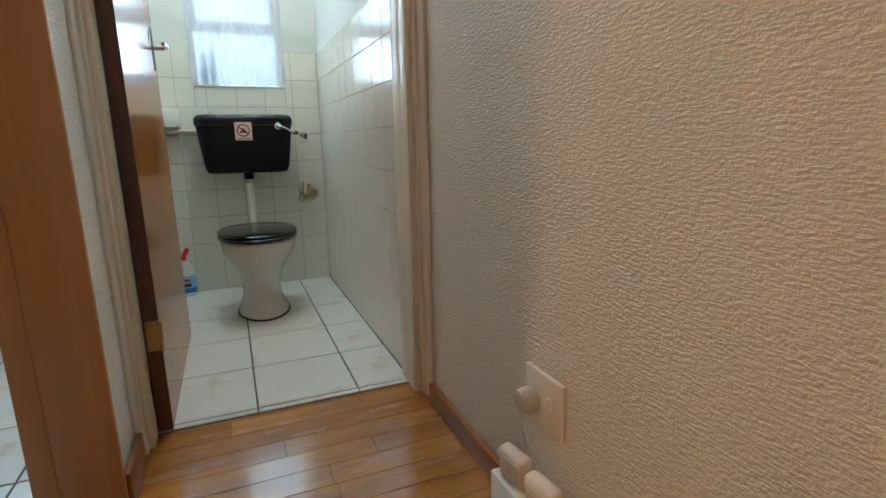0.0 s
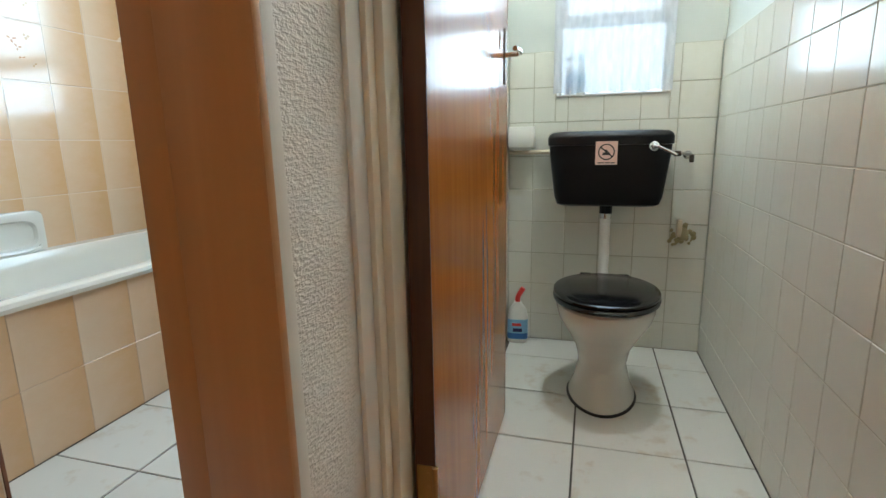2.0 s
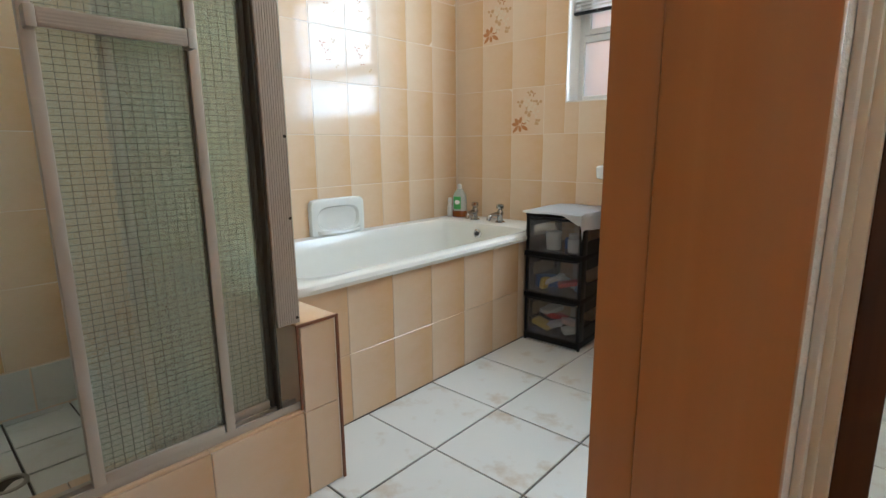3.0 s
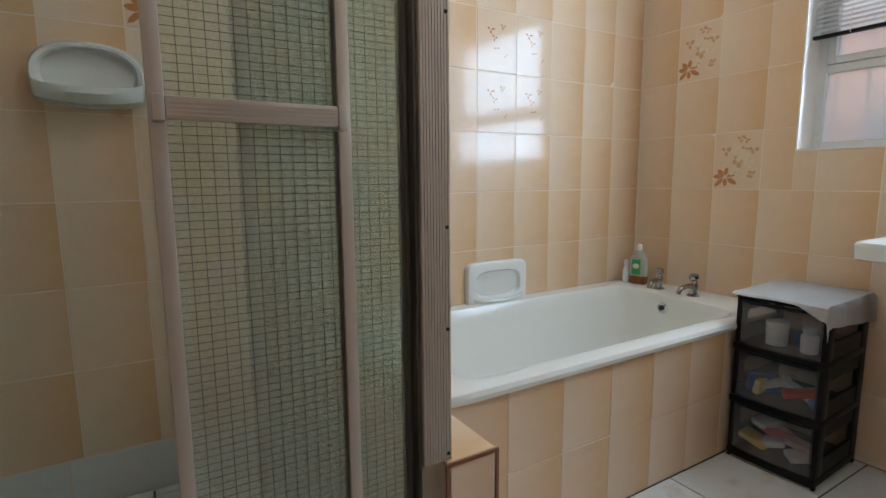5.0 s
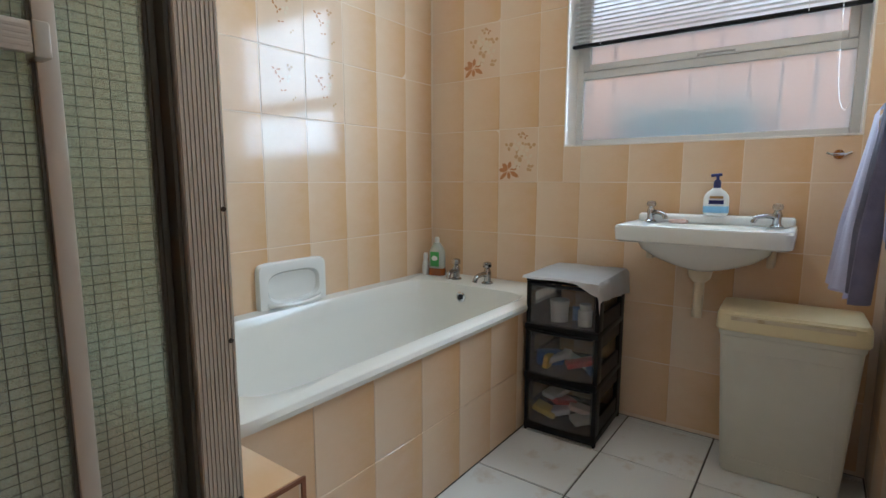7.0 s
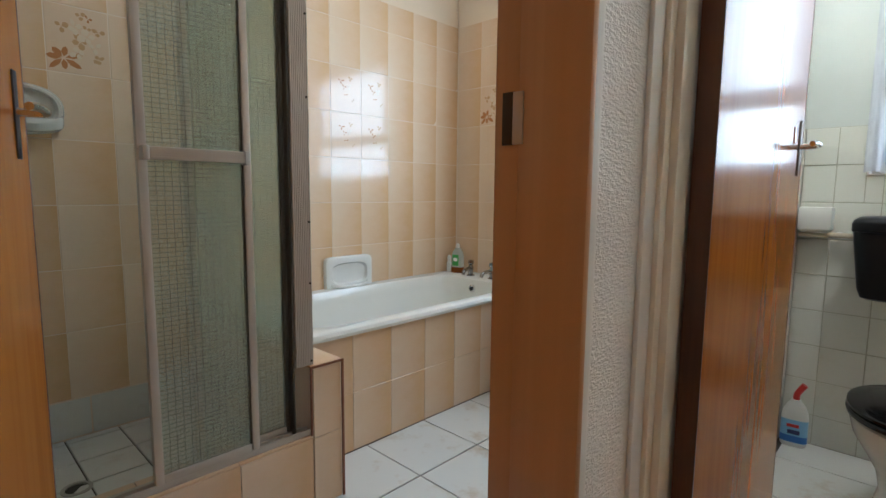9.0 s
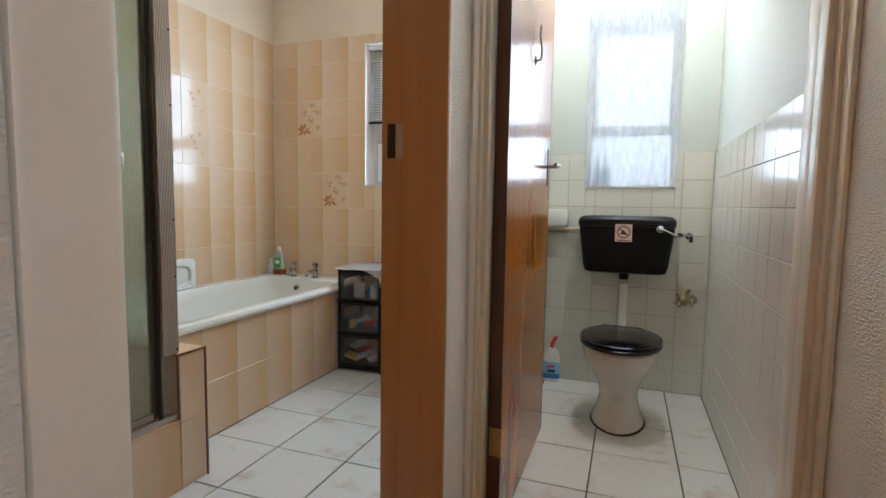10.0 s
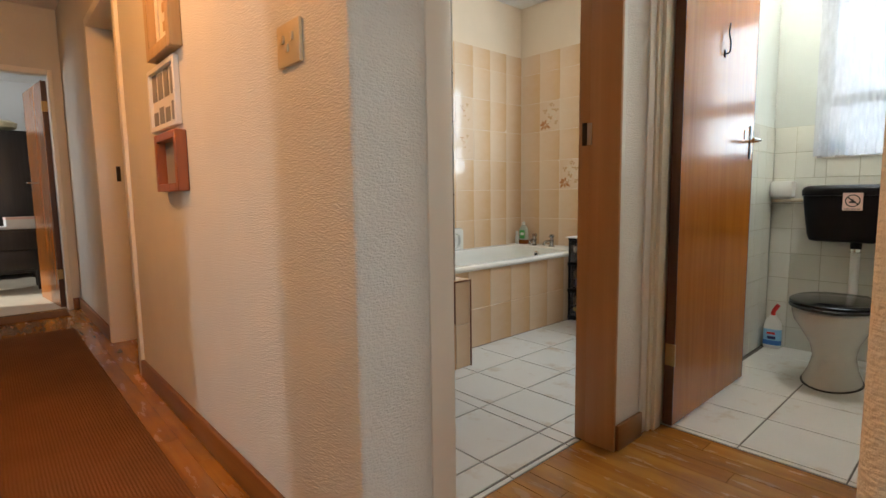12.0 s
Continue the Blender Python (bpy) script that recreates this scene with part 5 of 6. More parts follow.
def in_drawer(name, label, cat, bm, material, x, y, z, rz=0, ry=0):
    ob = part(name, bm, material)
    ob.matrix_basis = unit.matrix_basis @ pose(x, y, z, 0, ry, rz)
    return tagged(ob, label, cat)


in_drawer("tub", "white plastic tub inside the top drawer", "tub", lathe(B(), [(0.034, 0), (0.036, 0.07), (0.038, 0.072), (0.038, 0.085), (0.03, 0.088)]), WHITE_PLASTIC, -0.035, -0.10, 0.4635)
in_drawer("jar", "white jar with blue band in the drawer", "jar", lathe(B(), [(0.026, 0), (0.027, 0.06), (0.02, 0.066), (0.022, 0.085)]), LABEL_WHITE, 0.075, -0.115, 0.4635)
in_drawer("box", "small blue box inside the top drawer", "box", box(B(), -0.03, 0.03, -0.02, 0.02, 0, 0.05, bevel=0.001), BLUE, 0.03, -0.04, 0.4635, 20)
for i, (x, z, ry, m, nm) in enumerate(((-0.09, 0.26, 8, YELLOW, "yellow"), (-0.04, 0.265, -25, LABEL_WHITE, "white"), (0.02, 0.262, 28, LABEL_WHITE, "white"), (0.065, 0.265, -12, RED, "red"), (0.10, 0.26, 10, BLUE, "blue"), (-0.1, 0.26, 5, BLUE, "blue"))):
    in_drawer("packet", f"{nm} toiletry packet lying in the drawer", "packet", box(B(), -0.012 if i in (0, 4) else -0.055, 0.012 if i in (0, 4) else 0.055, -0.03, 0.03, 0, 0.055 if i in (0, 4, 5) else 0.022, bevel=0.005), m, x * 0.9, -0.10 + 0.02 * (i % 3), z + (0.03 if i in (1, 2, 3) else 0.0), 10 * i, ry)
for i, (x, z, ry, m, nm) in enumerate(((-0.085, 0.05, 14, YELLOW, "yellow"), (-0.03, 0.052, -18, LABEL_WHITE, "white"), (0.05, 0.075, 20, PINK_LABEL, "pink"), (0.08, 0.052, -8, LABEL_WHITE, "white"), (-0.02, 0.10, 12, RED, "red"), (-0.05, 0.125, -10, LABEL_WHITE, "white"))):
    in_drawer("packet", f"{nm} folded packet in the lowest drawer", "packet", box(B(), -0.05, 0.05, -0.035, 0.035, 0, 0.024, bevel=0.006), m, x, -0.095 + 0.015 * (i % 3), z + 0.012, 14 * i, ry)

# cloth over the drawer unit
bm = B()
grid = []
nx, ny = 24, 24
for j in range(ny + 1):
    row = []
    for i in range(nx + 1):
        u, v = -0.154 + (0.154 + 0.225) * i / nx, -0.207 + 0.395 * j / ny
        x, y, z = u, v, H + 0.003 + 0.0012 * math.sin(37 * u + 21 * v)
        if u > W + 0.004:
            d = u - W - 0.004
            x, z = W + 0.004 + 0.1 * d + 0.004 * math.sin(v * 40), H + 0.003 - d * (0.9 + 0.5 * (j / ny))
        if v < -D - 0.018:
            e = -D - 0.018 - v
            drop = 0.45 + 2.3 * max(0, min(1, (u - 0.06) / 0.08))
            y, z = -D - 0.019 - 0.012 * min(1, e / 0.006), z - e * drop
        row.append(bm.verts.new((x, y, z)))
    grid.append(row)
for a, b in zip(grid, grid[1:]):
    for i in range(nx):
        bm.faces.new((a[i], a[i + 1], b[i + 1], b[i]))
bmesh.ops.solidify(bm, geom=bm.faces[:], thickness=0.002)
cl = part("cover_cloth", bm, CLOTH_WHITE)
cl.matrix_basis = unit.matrix_basis
tagged(cl, "off-white cloth draped over the drawer tower", "cloth")

# ---- laundry hamper ----
hamper = thing("laundry_hamper", "dusty white plastic laundry hamper with cream lid", "hamper", pose(-0.648, 3.132, 0, 0, 0, 2))


def ham(z, hx, hy, p=14):
    return oval(0, 0, z, hx * 0.955, hy, 48, p)


bm = B()
skin(bm, [ham(0.001, 0.172, 0.088), ham(0.012, 0.178, 0.094), ham(0.30, 0.194, 0.108), ham(0.50, 0.205, 0.117), ham(0.503, 0.209, 0.121), ham(0.532, 0.211, 0.123)])
part("bin", bm, GREY_PLASTIC, hamper)
bm = B()
for a, b, c, d in ((-0.145, -0.141, 0.06, 0.45), (0.141, 0.145, 0.06, 0.45), (-0.145, 0.145, 0.446, 0.45), (-0.145, 0.145, 0.06, 0.064)):
    vs = [bm.verts.new((x, -(0.0945 + (z - 0.012) * 0.0476) - s, z)) for x, z in ((a, c), (b, c), (b, d), (a, d)) for s in (-0.004, 0.0022)]
    for q in ((1, 3, 5, 7), (0, 2, 3, 1), (2, 4, 5, 3), (4, 6, 7, 5), (6, 0, 1, 7)):
        bm.faces.new([vs[i] for i in q])
part("raised_border", bm, GREY_PLASTIC, hamper, "", False)
bm = B()
skin(bm, [ham(0.520, 0.214, 0.126), ham(0.527, 0.219, 0.131), ham(0.572, 0.218, 0.13), ham(0.586, 0.21, 0.122), ham(0.590, 0.18, 0.095, 8), ham(0.592, 0.1, 0.05, 4)])
lid = part("lid", bm, CREAM_PLASTIC, hamper, "yellowed cream lid")
# no hollow here: a darker strip carries the shade of the recess
part("lid_recess", box(B(), -0.165, 0.165, -0.1318, -0.120, 0.558, 0.572, bevel=0.003), PIPE_CREAM, lid, "darker strip standing for the shade of a hand recess")
part("lid_rib", box(B(), -0.19, 0.19, -0.1325, -0.125, 0.573, 0.579, bevel=0.002), CREAM_PLASTIC, lid)

# ---- towel rail and towels on the side wall, hooks ----
rail = thing("towel_rail", "metal towel rail with brown ball end on the side wall", "towel rail")
part("rod", rod(B(), (-0.475, 2.03, 1.197), (-0.475, 3.02, 1.197), 0.009), STEEL, rail)
part("ball_end", lathe(B(), [(0.001, -0.019), (0.010, -0.016), (0.017, -0.008), (0.019, 0.0), (0.017, 0.008), (0.010, 0.016), (0.001, 0.019)], (-0.475, 2.022, 1.197), 20), RUST_BROWN, rail, "brown wooden ball")
for y in (2.10, 3.01):
    part("bracket", rod(B(), (-0.401, y, 1.197), (-0.477, y, 1.197), 0.008, 0.008), STEEL, rail)
    part("rose", rod(B(), (-0.3995, y, 1.197), (-0.408, y, 1.197), 0.022), STEEL, rail)


def towel(name, label, material, y0, y1, low_front, low_back, off, flare, seed):
    rnd = random.Random(seed)
    bm = B()
    ny, top = 22, 1.197
    grid = []
    ph = rnd.uniform(0, 6)
    prof = [(-off - flare * (1 - k / 11) ** 1.1, low_front + (top - low_front) * k / 11) for k in range(11)] + [(-off * math.cos(a), top + off * math.sin(a)) for a in (0.2, 0.8, 1.57, 2.3, 2.9)] + [(off + 0.3 * flare * k / 8, top - (top - low_back) * k / 8) for k in range(1, 9)]
    for dx, z in prof:
        row = []
        for i in range(ny + 1):
            u = i / ny
            hang = min(1, max(0, (top - z) / 0.3))
            fold = 0.022 * hang * math.sin(u * 13 + ph + z * 1.4) + 0.008 * hang * math.sin(u * 29 + ph)
            squeeze = 1 - 0.16 * (1 - hang)
            y = (y0 + y1) / 2 + (u - 0.5) * (y1 - y0) * squeeze
            row.append(bm.verts.new((-0.475 + dx + fold * (1 if dx < 0 else 0.3), y, z + (0.012 * math.sin(u * 9 + ph) if z < 1.0 else 0))))
        grid.append(row)
    for a, b in zip(grid, grid[1:]):
        for i in range(ny):
            bm.faces.new((a[i], a[i + 1], b[i + 1], b[i]))
    bmesh.ops.solidify(bm, geom=bm.faces[:], thickness=0.005)
    return tagged(part(name, bm, material), label, "towel")


towel("towel", "lilac towel hanging folded over the rail", TOWEL_LILAC, 2.78, 3.0, 0.715, 0.85, 0.022, 0.042, 2)
towel("towel", "dark grey towel hanging on the rail", TOWEL_DARK, 2.60, 2.77, 0.74, 0.86, 0.018, 0.012, 5)
hk = thing("wall_hook", "small chrome wall hook with a rusty stain", "hook", pose(-0.559, NORTH - 0.0005, 1.108))
part("rose", rod(B(), (0, 0, 0), (0, -0.006, 0), 0.016), CHROME, hk)
part("arms", pipe(B(), [(-0.034, -0.02, 0.006), (-0.02, -0.022, 0), (0, -0.024, 0), (0.02, -0.022, 0), (0.034, -0.02, 0.006)], 0.004, 8), CHROME, hk)
part("stem", rod(B(), (0, -0.004, 0), (0, -0.024, 0), 0.006), CHROME, hk)

# ---- wall socket with plug, power strip, cable ----
sock = thing("wall_socket", "cream switched wall socket with a plug in it", "socket")
part("plate", box(B(), 0.608, 0.6195, 0.800, 0.930, 0.260, 0.382, bevel=0.003), SOCKET, sock)
part("rocker", box(B(), 0.603, 0.609, 0.832, 0.847, 0.315, 0.341, bevel=0.002), SOCKET, sock)
PLUG_GREY = smooth_paint("grey_beige_plastic", (0.46, 0.43, 0.37), (0.5, 0.47, 0.41), 0.4)
plug = thing("plug", "grey-beige round mains plug with its cable", "plug")
part("plug_body", lathe(B(), [(0.027, 0), (0.028, 0.02), (0.022, 0.034), (0.01, 0.038)], (0.6075, 0.898, 0.312), 24, pose(0, 0, 0, 0, -90)), PLUG_GREY, plug)
part("cable", pipe(B(), arc([(0.582, 0.898, 0.29), (0.578, 0.895, 0.255), (0.582, 0.87, 0.21), (0.59, 0.80, 0.165), (0.586, 0.72, 0.145), (0.58, 0.65, 0.10), (0.575, 0.62, 0.03), (0.565, 0.64, 0.006), (0.55, 0.66, 0.006)]), 0.0038, 8), PLUG_GREY, plug, "grey cable")
strip = thing("power_strip", "white power strip standing against the skirting board", "power strip", pose(0.566, 0.815, 0, 0, 0, 0))
part("housing", box(B(), -0.03, 0.03, -0.14, 0.14, 0.0, 0.128, bevel=0.006), WHITE_PLASTIC, strip)
# small black studs, coloured as the darkness in the socket holes
for y in (0.095, -0.01, -0.09):
    part("socket_hole_disc", rod(B(), (-0.005, y, 0.1275), (-0.005, y, 0.130), 0.006, seg=10), INK, strip)
for i, y in enumerate((0.075, -0.03)):
    ad = thing("adapter", "cream square plug adapter in the power strip", "adapter", pose(0.569, 0.815 + y, 0.129, 0, -8, 8))
    part("adapter_body", box(B(), -0.018, 0.018, -0.042, 0.042, 0.0, 0.078, bevel=0.012, seg=3), SOCKET, ad)
    part("adapter_cap", box(B(), -0.0195, -0.0175, -0.034, 0.034, 0.012, 0.066, bevel=0.0005), SOCKET, ad)

# ---- hall ----
SWITCH = smooth_paint("yellowed_switch_plastic", (0.60, 0.48, 0.27), (0.65, 0.53, 0.31), 0.35)
sw = thing("light_switch", "cream square light switch with three rockers", "light switch")
part("plate", box(B(), -0.557, -0.437, HALL_N - 0.010, HALL_N - 0.0005, 1.298, 1.400, bevel=0.003), SWITCH, sw)
for x, z in ((-0.522, 1.362), (-0.472, 1.362), (-0.497, 1.338)):
    part("rocker", box(B(), x - 0.007, x + 0.007, HALL_N - 0.015, HALL_N - 0.010, z - 0.010, z + 0.010, bevel=0.002), SWITCH, sw)


def picture(name, label, x0, x1, z0, z1, depth, w, material, inner):
    p = thing(name, label, "picture")
    y1, y0 = HALL_N - 0.0005, HALL_N - depth
    part("frame", bar_frame(B(), x0, x1, z0, z1, y0, y1, w, 0.003), material, p)
    part("backing", box(B(), x0 + w, x1 - w, y1 - 0.006, y1 - 0.002, z0 + w, z1 - w), inner, p)
    return p


p1 = picture("picture", "gilt framed picture with pale mount on the hall wall", -1.71, -1.365, 1.535, 1.93, 0.045, 0.045, PICTURE_WOOD, PAPER)
part("mount", bar_frame(B(), -1.664, -1.411, 1.581, 1.884, HALL_N - 0.014, HALL_N - 0.007, 0.035, 0.001), LABEL_WHITE, p1, "pale mount")
for zc in (1.65, 1.72, 1.79):
    part("image_shape", box(B(), -1.575, -1.50, HALL_N - 0.0095, HALL_N - 0.007, zc - 0.015, zc + 0.02), PICTURE_WOOD, p1, "small dim image patch")
GREY_PRINT = smooth_paint("faded_photo", (0.22, 0.22, 0.22), (0.36, 0.35, 0.33), 0.5)
p2 = picture("collage_frame", "white collage frame with several small photos", -1.835, -1.43, 1.262, 1.522, 0.022, 0.022, LABEL_WHITE, LABEL_WHITE)
for i, (low, high) in enumerate(((0.35, 0.95), (0.42, 0.88), (0.36, 0.93), (0.45, 0.86))):
    x = -1.805 + i * 0.092
    part("photo", box(B(), x, x + 0.062, HALL_N - 0.009, HALL_N - 0.0062, 1.39, 1.39 + 0.115 * high), GREY_PRINT, p2, "small faded photo")
    part("photo", box(B(), x, x + 0.062, HALL_N - 0.009, HALL_N - 0.0062, 1.285, 1.285 + 0.17 * low), GREY_PRINT, p2, "small faded photo")
p3 = picture("picture", "red-brown wooden box frame with a grey picture", -1.70, -1.39, 1.008, 1.238, 0.042, 0.03, RED_WOOD, GREY_PRINT)
rug = tagged(part("rug", box(B(), -4.0, -0.15, -0.78, 0.045, 0.0006, 0.011, bevel=0.004), RUG), "long brown woven runner on the hall floor", "rug")
rug2 = tagged(part("doormat", box(B(), -4.86, -4.55, -0.66, 0.08, 0.0006, 0.010, bevel=0.003), RUG), "brown mat before the far doorway", "mat")

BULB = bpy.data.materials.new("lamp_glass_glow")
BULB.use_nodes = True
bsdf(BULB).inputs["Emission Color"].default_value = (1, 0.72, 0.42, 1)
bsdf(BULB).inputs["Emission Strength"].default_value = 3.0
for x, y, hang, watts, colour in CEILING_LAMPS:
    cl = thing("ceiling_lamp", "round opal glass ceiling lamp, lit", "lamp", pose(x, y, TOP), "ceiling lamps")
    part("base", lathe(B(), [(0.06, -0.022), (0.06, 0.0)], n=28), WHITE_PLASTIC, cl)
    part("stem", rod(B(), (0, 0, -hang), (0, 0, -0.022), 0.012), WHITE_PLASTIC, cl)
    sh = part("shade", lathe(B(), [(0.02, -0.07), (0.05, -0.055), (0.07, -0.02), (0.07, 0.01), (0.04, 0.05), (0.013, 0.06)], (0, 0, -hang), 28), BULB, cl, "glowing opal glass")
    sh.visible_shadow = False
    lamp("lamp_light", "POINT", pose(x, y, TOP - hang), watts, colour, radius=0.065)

# hall window, out of view, added for the cool light from the east
added_hall_window = tagged(thing("added_window_2", "unseen window frame added for the hall's cool side light", "window"), kind="structure")
bm = B()
box(bm, 2.63, 2.67, -0.72, -0.67, 0.88, 2.12, 0.003, 1)
box(bm, 2.63, 2.67, -0.05, 0.0, 0.88, 2.12, 0.003, 1)
box(bm, 2.63, 2.67, -0.67, -0.05, 0.88, 0.93, 0.003, 1)
box(bm, 2.63, 2.67, -0.67, -0.05, 2.07, 2.12, 0.003, 1)
part("window_frame", bm, WIN_PAINT, added_hall_window)

# ---- far room ----
ward = thing("wardrobe", "tall dark wooden wardrobe in the far room", "wardrobe", pose(-7.95, -0.42, 0))
part("body", box(B(), -0.33, 0.33, -0.5, 0.5, 0.06, 1.85, bevel=0.006), DARK_WOOD, ward)
for s in (-1, 1):
    d = part("door", box(B(), 0.331, 0.352, 0.004 if s > 0 else -0.49, 0.49 if s > 0 else -0.004, 0.10, 1.82, bevel=0.003), DARK_WOOD, ward)
    part("knob", lathe(B(), [(0.006, 0), (0.014, 0.012), (0.01, 0.022)], (0.352, s * 0.04, 1.0), 12, pose(0, 0, 0, 0, 90)), BRASS, d, "brass knob")
for x in (-0.28, 0.28):
    for y in (-0.45, 0.45):
        part("foot", box(B(), x - 0.03, x + 0.03, y - 0.03, y + 0.03, 0, 0.06), DARK_WOOD, ward)
bowl = tagged(part("basket_bowl", lathe(B(), [(0.08, 0), (0.16, 0.05), (0.17, 0.11), (0.1, 0.14)], (-7.85, -0.16, 1.851), 20), CREAM_PLASTIC), "pale rounded basket on top of the wardrobe", "basket")
desk = thing("low_cabinet", "black low cabinet on short legs", "cabinet", pose(-6.6, -0.42, 0))
part("body", box(B(), -0.2, 0.2, -0.48, 0.48, 0.22, 0.675, bevel=0.006), DARK_WOOD, desk)
for x in (-0.16, 0.16):
    for y in (-0.42, 0.42):
        part("leg", rod(B(), (x, y, 0.0), (x, y, 0.22), 0.014, 0.022, 12), DARK_WOOD, desk)
part("drawer_front", box(B(), 0.2005, 0.214, -0.46, 0.46, 0.46, 0.655, bevel=0.003), DARK_WOOD, desk)
part("drawer_front", box(B(), 0.2005, 0.214, -0.46, 0.46, 0.24, 0.445, bevel=0.003), DARK_WOOD, desk)
tagged(part("paper_stack", box(B(), -6.74, -6.42, -0.5, 0.02, 0.676, 0.705, bevel=0.002), PAPER), "white papers lying on the black cabinet", "papers")
bx = thing("gift_box", "white and pink box on the black cabinet", "box", pose(-6.55, -0.10, 0.7055, 0, 0, 5))
part("box_body", box(B(), -0.1, 0.1, -0.14, 0.14, 0, 0.075, bevel=0.003), PAPER, bx)
part("box_lid", box(B(), -0.103, 0.103, -0.143, 0.143, 0.075, 0.10, bevel=0.003), PINK_LABEL, bx, "pink lid")

# ---- floor boards, tiles ----


def tile_mesh(name, w, h, t, material, lip=0.0014):
    """A tile that stands in the xz plane and faces -y, its back at y = 0."""
    bm = B()
    back = [(-w / 2, 0, -h / 2), (w / 2, 0, -h / 2), (w / 2, 0, h / 2), (-w / 2, 0, h / 2)]
    mid = [(x, -t + lip, z) for x, y, z in back]
    front = [(x - math.copysign(lip, x), -t, z - math.copysign(lip, z)) for x, y, z in back]
    skin(bm, [back, mid, front])
    return mesh_of(name, bm, material)


TILES = {}


def tile(parent, kind, material, w, h, t, m):
    key = (kind, round(w, 3), round(h, 3))
    if key not in TILES:
        TILES[key] = tile_mesh("tile", w, h, t, material)
    ob = new("tile", TILES[key])
    ob.matrix_basis = m
    ob.parent = parent
    return ob


def cells(a, b, start, pitch, least=0.03):
    """The stretches between joint lines start + k pitch, cut off at a and b."""
    k = math.floor((a - start) / pitch + 1e-6)
    out = []
    while start + k * pitch < b - 1e-6:
        lo, hi = max(a, start + k * pitch), min(b, start + (k + 1) * pitch)
        if hi - lo > least:
            out.append((lo, hi))
        k += 1
    return out


def clear(cell, holes):
    """Cuts a cell (u0, u1, v0, v1) back from holes; None where nothing is left."""
    u0, u1, v0, v1 = cell
    for a, b, c, d in holes:
        if u1 <= a or u0 >= b or v1 <= c or v0 >= d:
            continue
        left, right, low, high = a - u0, u1 - b, c - v0, v1 - d
        best = max((left * (v1 - v0), "l"), (right * (v1 - v0), "r"), (low * (u1 - u0), "d"), (high * (u1 - u0), "u"))
        if best[0] <= 0.0005:
            return []
        rest = []
        if left > 0.012:
            rest.append((u0, a, v0, v1))
        if right > 0.012:
            rest.append((b, u1, v0, v1))
        mid0, mid1 = max(u0, a), min(u1, b)
        if low > 0.012:
            rest.append((mid0, mid1, v0, c))
        if high > 0.012:
            rest.append((mid0, mid1, d, v1))
        return rest
    return [cell]


def tile_wall(parent, kind, material, spot, us, vs, t=0.008, joint=0.0018, holes=(), skip=()):
    """Tiles over cells; spot(u, v) gives a tile's pose. skip: cell indexes laid by others."""
    for i, (u0, u1) in enumerate(us):
        for j, (v0, v1) in enumerate(vs):
            if (i, j) in skip:
                continue
            for a, b, c, d in clear((u0, u1, v0, v1), holes):
                tilt = random.uniform(-0.25, 0.25)
                tile(parent, kind, material, round(b - a - joint, 3), round(d - c - joint, 3), t, spot((a + b) / 2, (c + d) / 2) @ pose(0, 0, 0, tilt, 0, random.uniform(-0.25, 0.25)))


def on_north(u, v):
    return pose(u, NORTH + 0.008, v)


def on_west(u, v):
    return pose(WEST - 0.008, u, v, 0, 0, 90)


def on_east_of(x):
    return lambda u, v: pose(x + 0.008, u, v, 0, 0, -90)


def on_west_of(x):
    return lambda u, v: pose(x - 0.008, u, v, 0, 0, 90)


def on_floor(z):
    return lambda u, v: pose(u, v, z - 0.008, -90)


def bed(name, parent, material, *boxes):
    bm = B()
    for b in boxes:
        box(bm, *b)
    return part(name, bm, material, parent, "", False)


PW, PH, PZ = 0.2055, 0.25, 0.014
TILE_TOP = PZ + 8 * PH + 0.165
rows = cells(0.0, TILE_TOP, PZ, PH)
ncols = cells(WEST + 0.008, BATH_E - 0.008, WEST, 0.2065)
wcols = cells(1.63, NORTH, NORTH - 20 * PW, PW)
scols = cells(0.402, 1.50, NORTH - 20 * PW, PW)

# grout beds, behind the tiles
bed("grout", wall_north, GROUT_PEACH, *[(a, b, NORTH + 0.0008, NORTH + 0.0088, c, d) for a, b, c, d in with_holes(-2.28, BATH_E, 0, TILE_TOP, [(BWIN[0], BWIN[1], BWIN[2], BWIN[3])])])
bed("grout", wall_west, GROUT_PEACH, (WEST - 0.0088, WEST - 0.0008, 0.402, NORTH, 0, TILE_TOP))
bed("grout", wall_middle, GROUT_PEACH, (BATH_E + 0.002, BATH_E + 0.0078, 1.733, NORTH, 0, TILE_TOP))
WTOP, WP = 1.358, 0.1535
bed("grout", wall_north_wc, GROUT_WHITE, *[(a, b, NORTH + 0.002, NORTH + 0.0088, c, d) for a, b, c, d in with_holes(WC_W, EAST, 0, WTOP, [(WWIN[0], WWIN[1], WWIN[2], WTOP)])])
bed("grout", wall_east_wc, GROUT_WHITE, (EAST + 0.002, EAST + 0.0088, 1.733, NORTH, 0, WTOP))
bed("grout", wall_middle_wc, GROUT_WHITE, (WC_W - 0.0088, WC_W - 0.002, 1.733, NORTH, 0, WTOP))



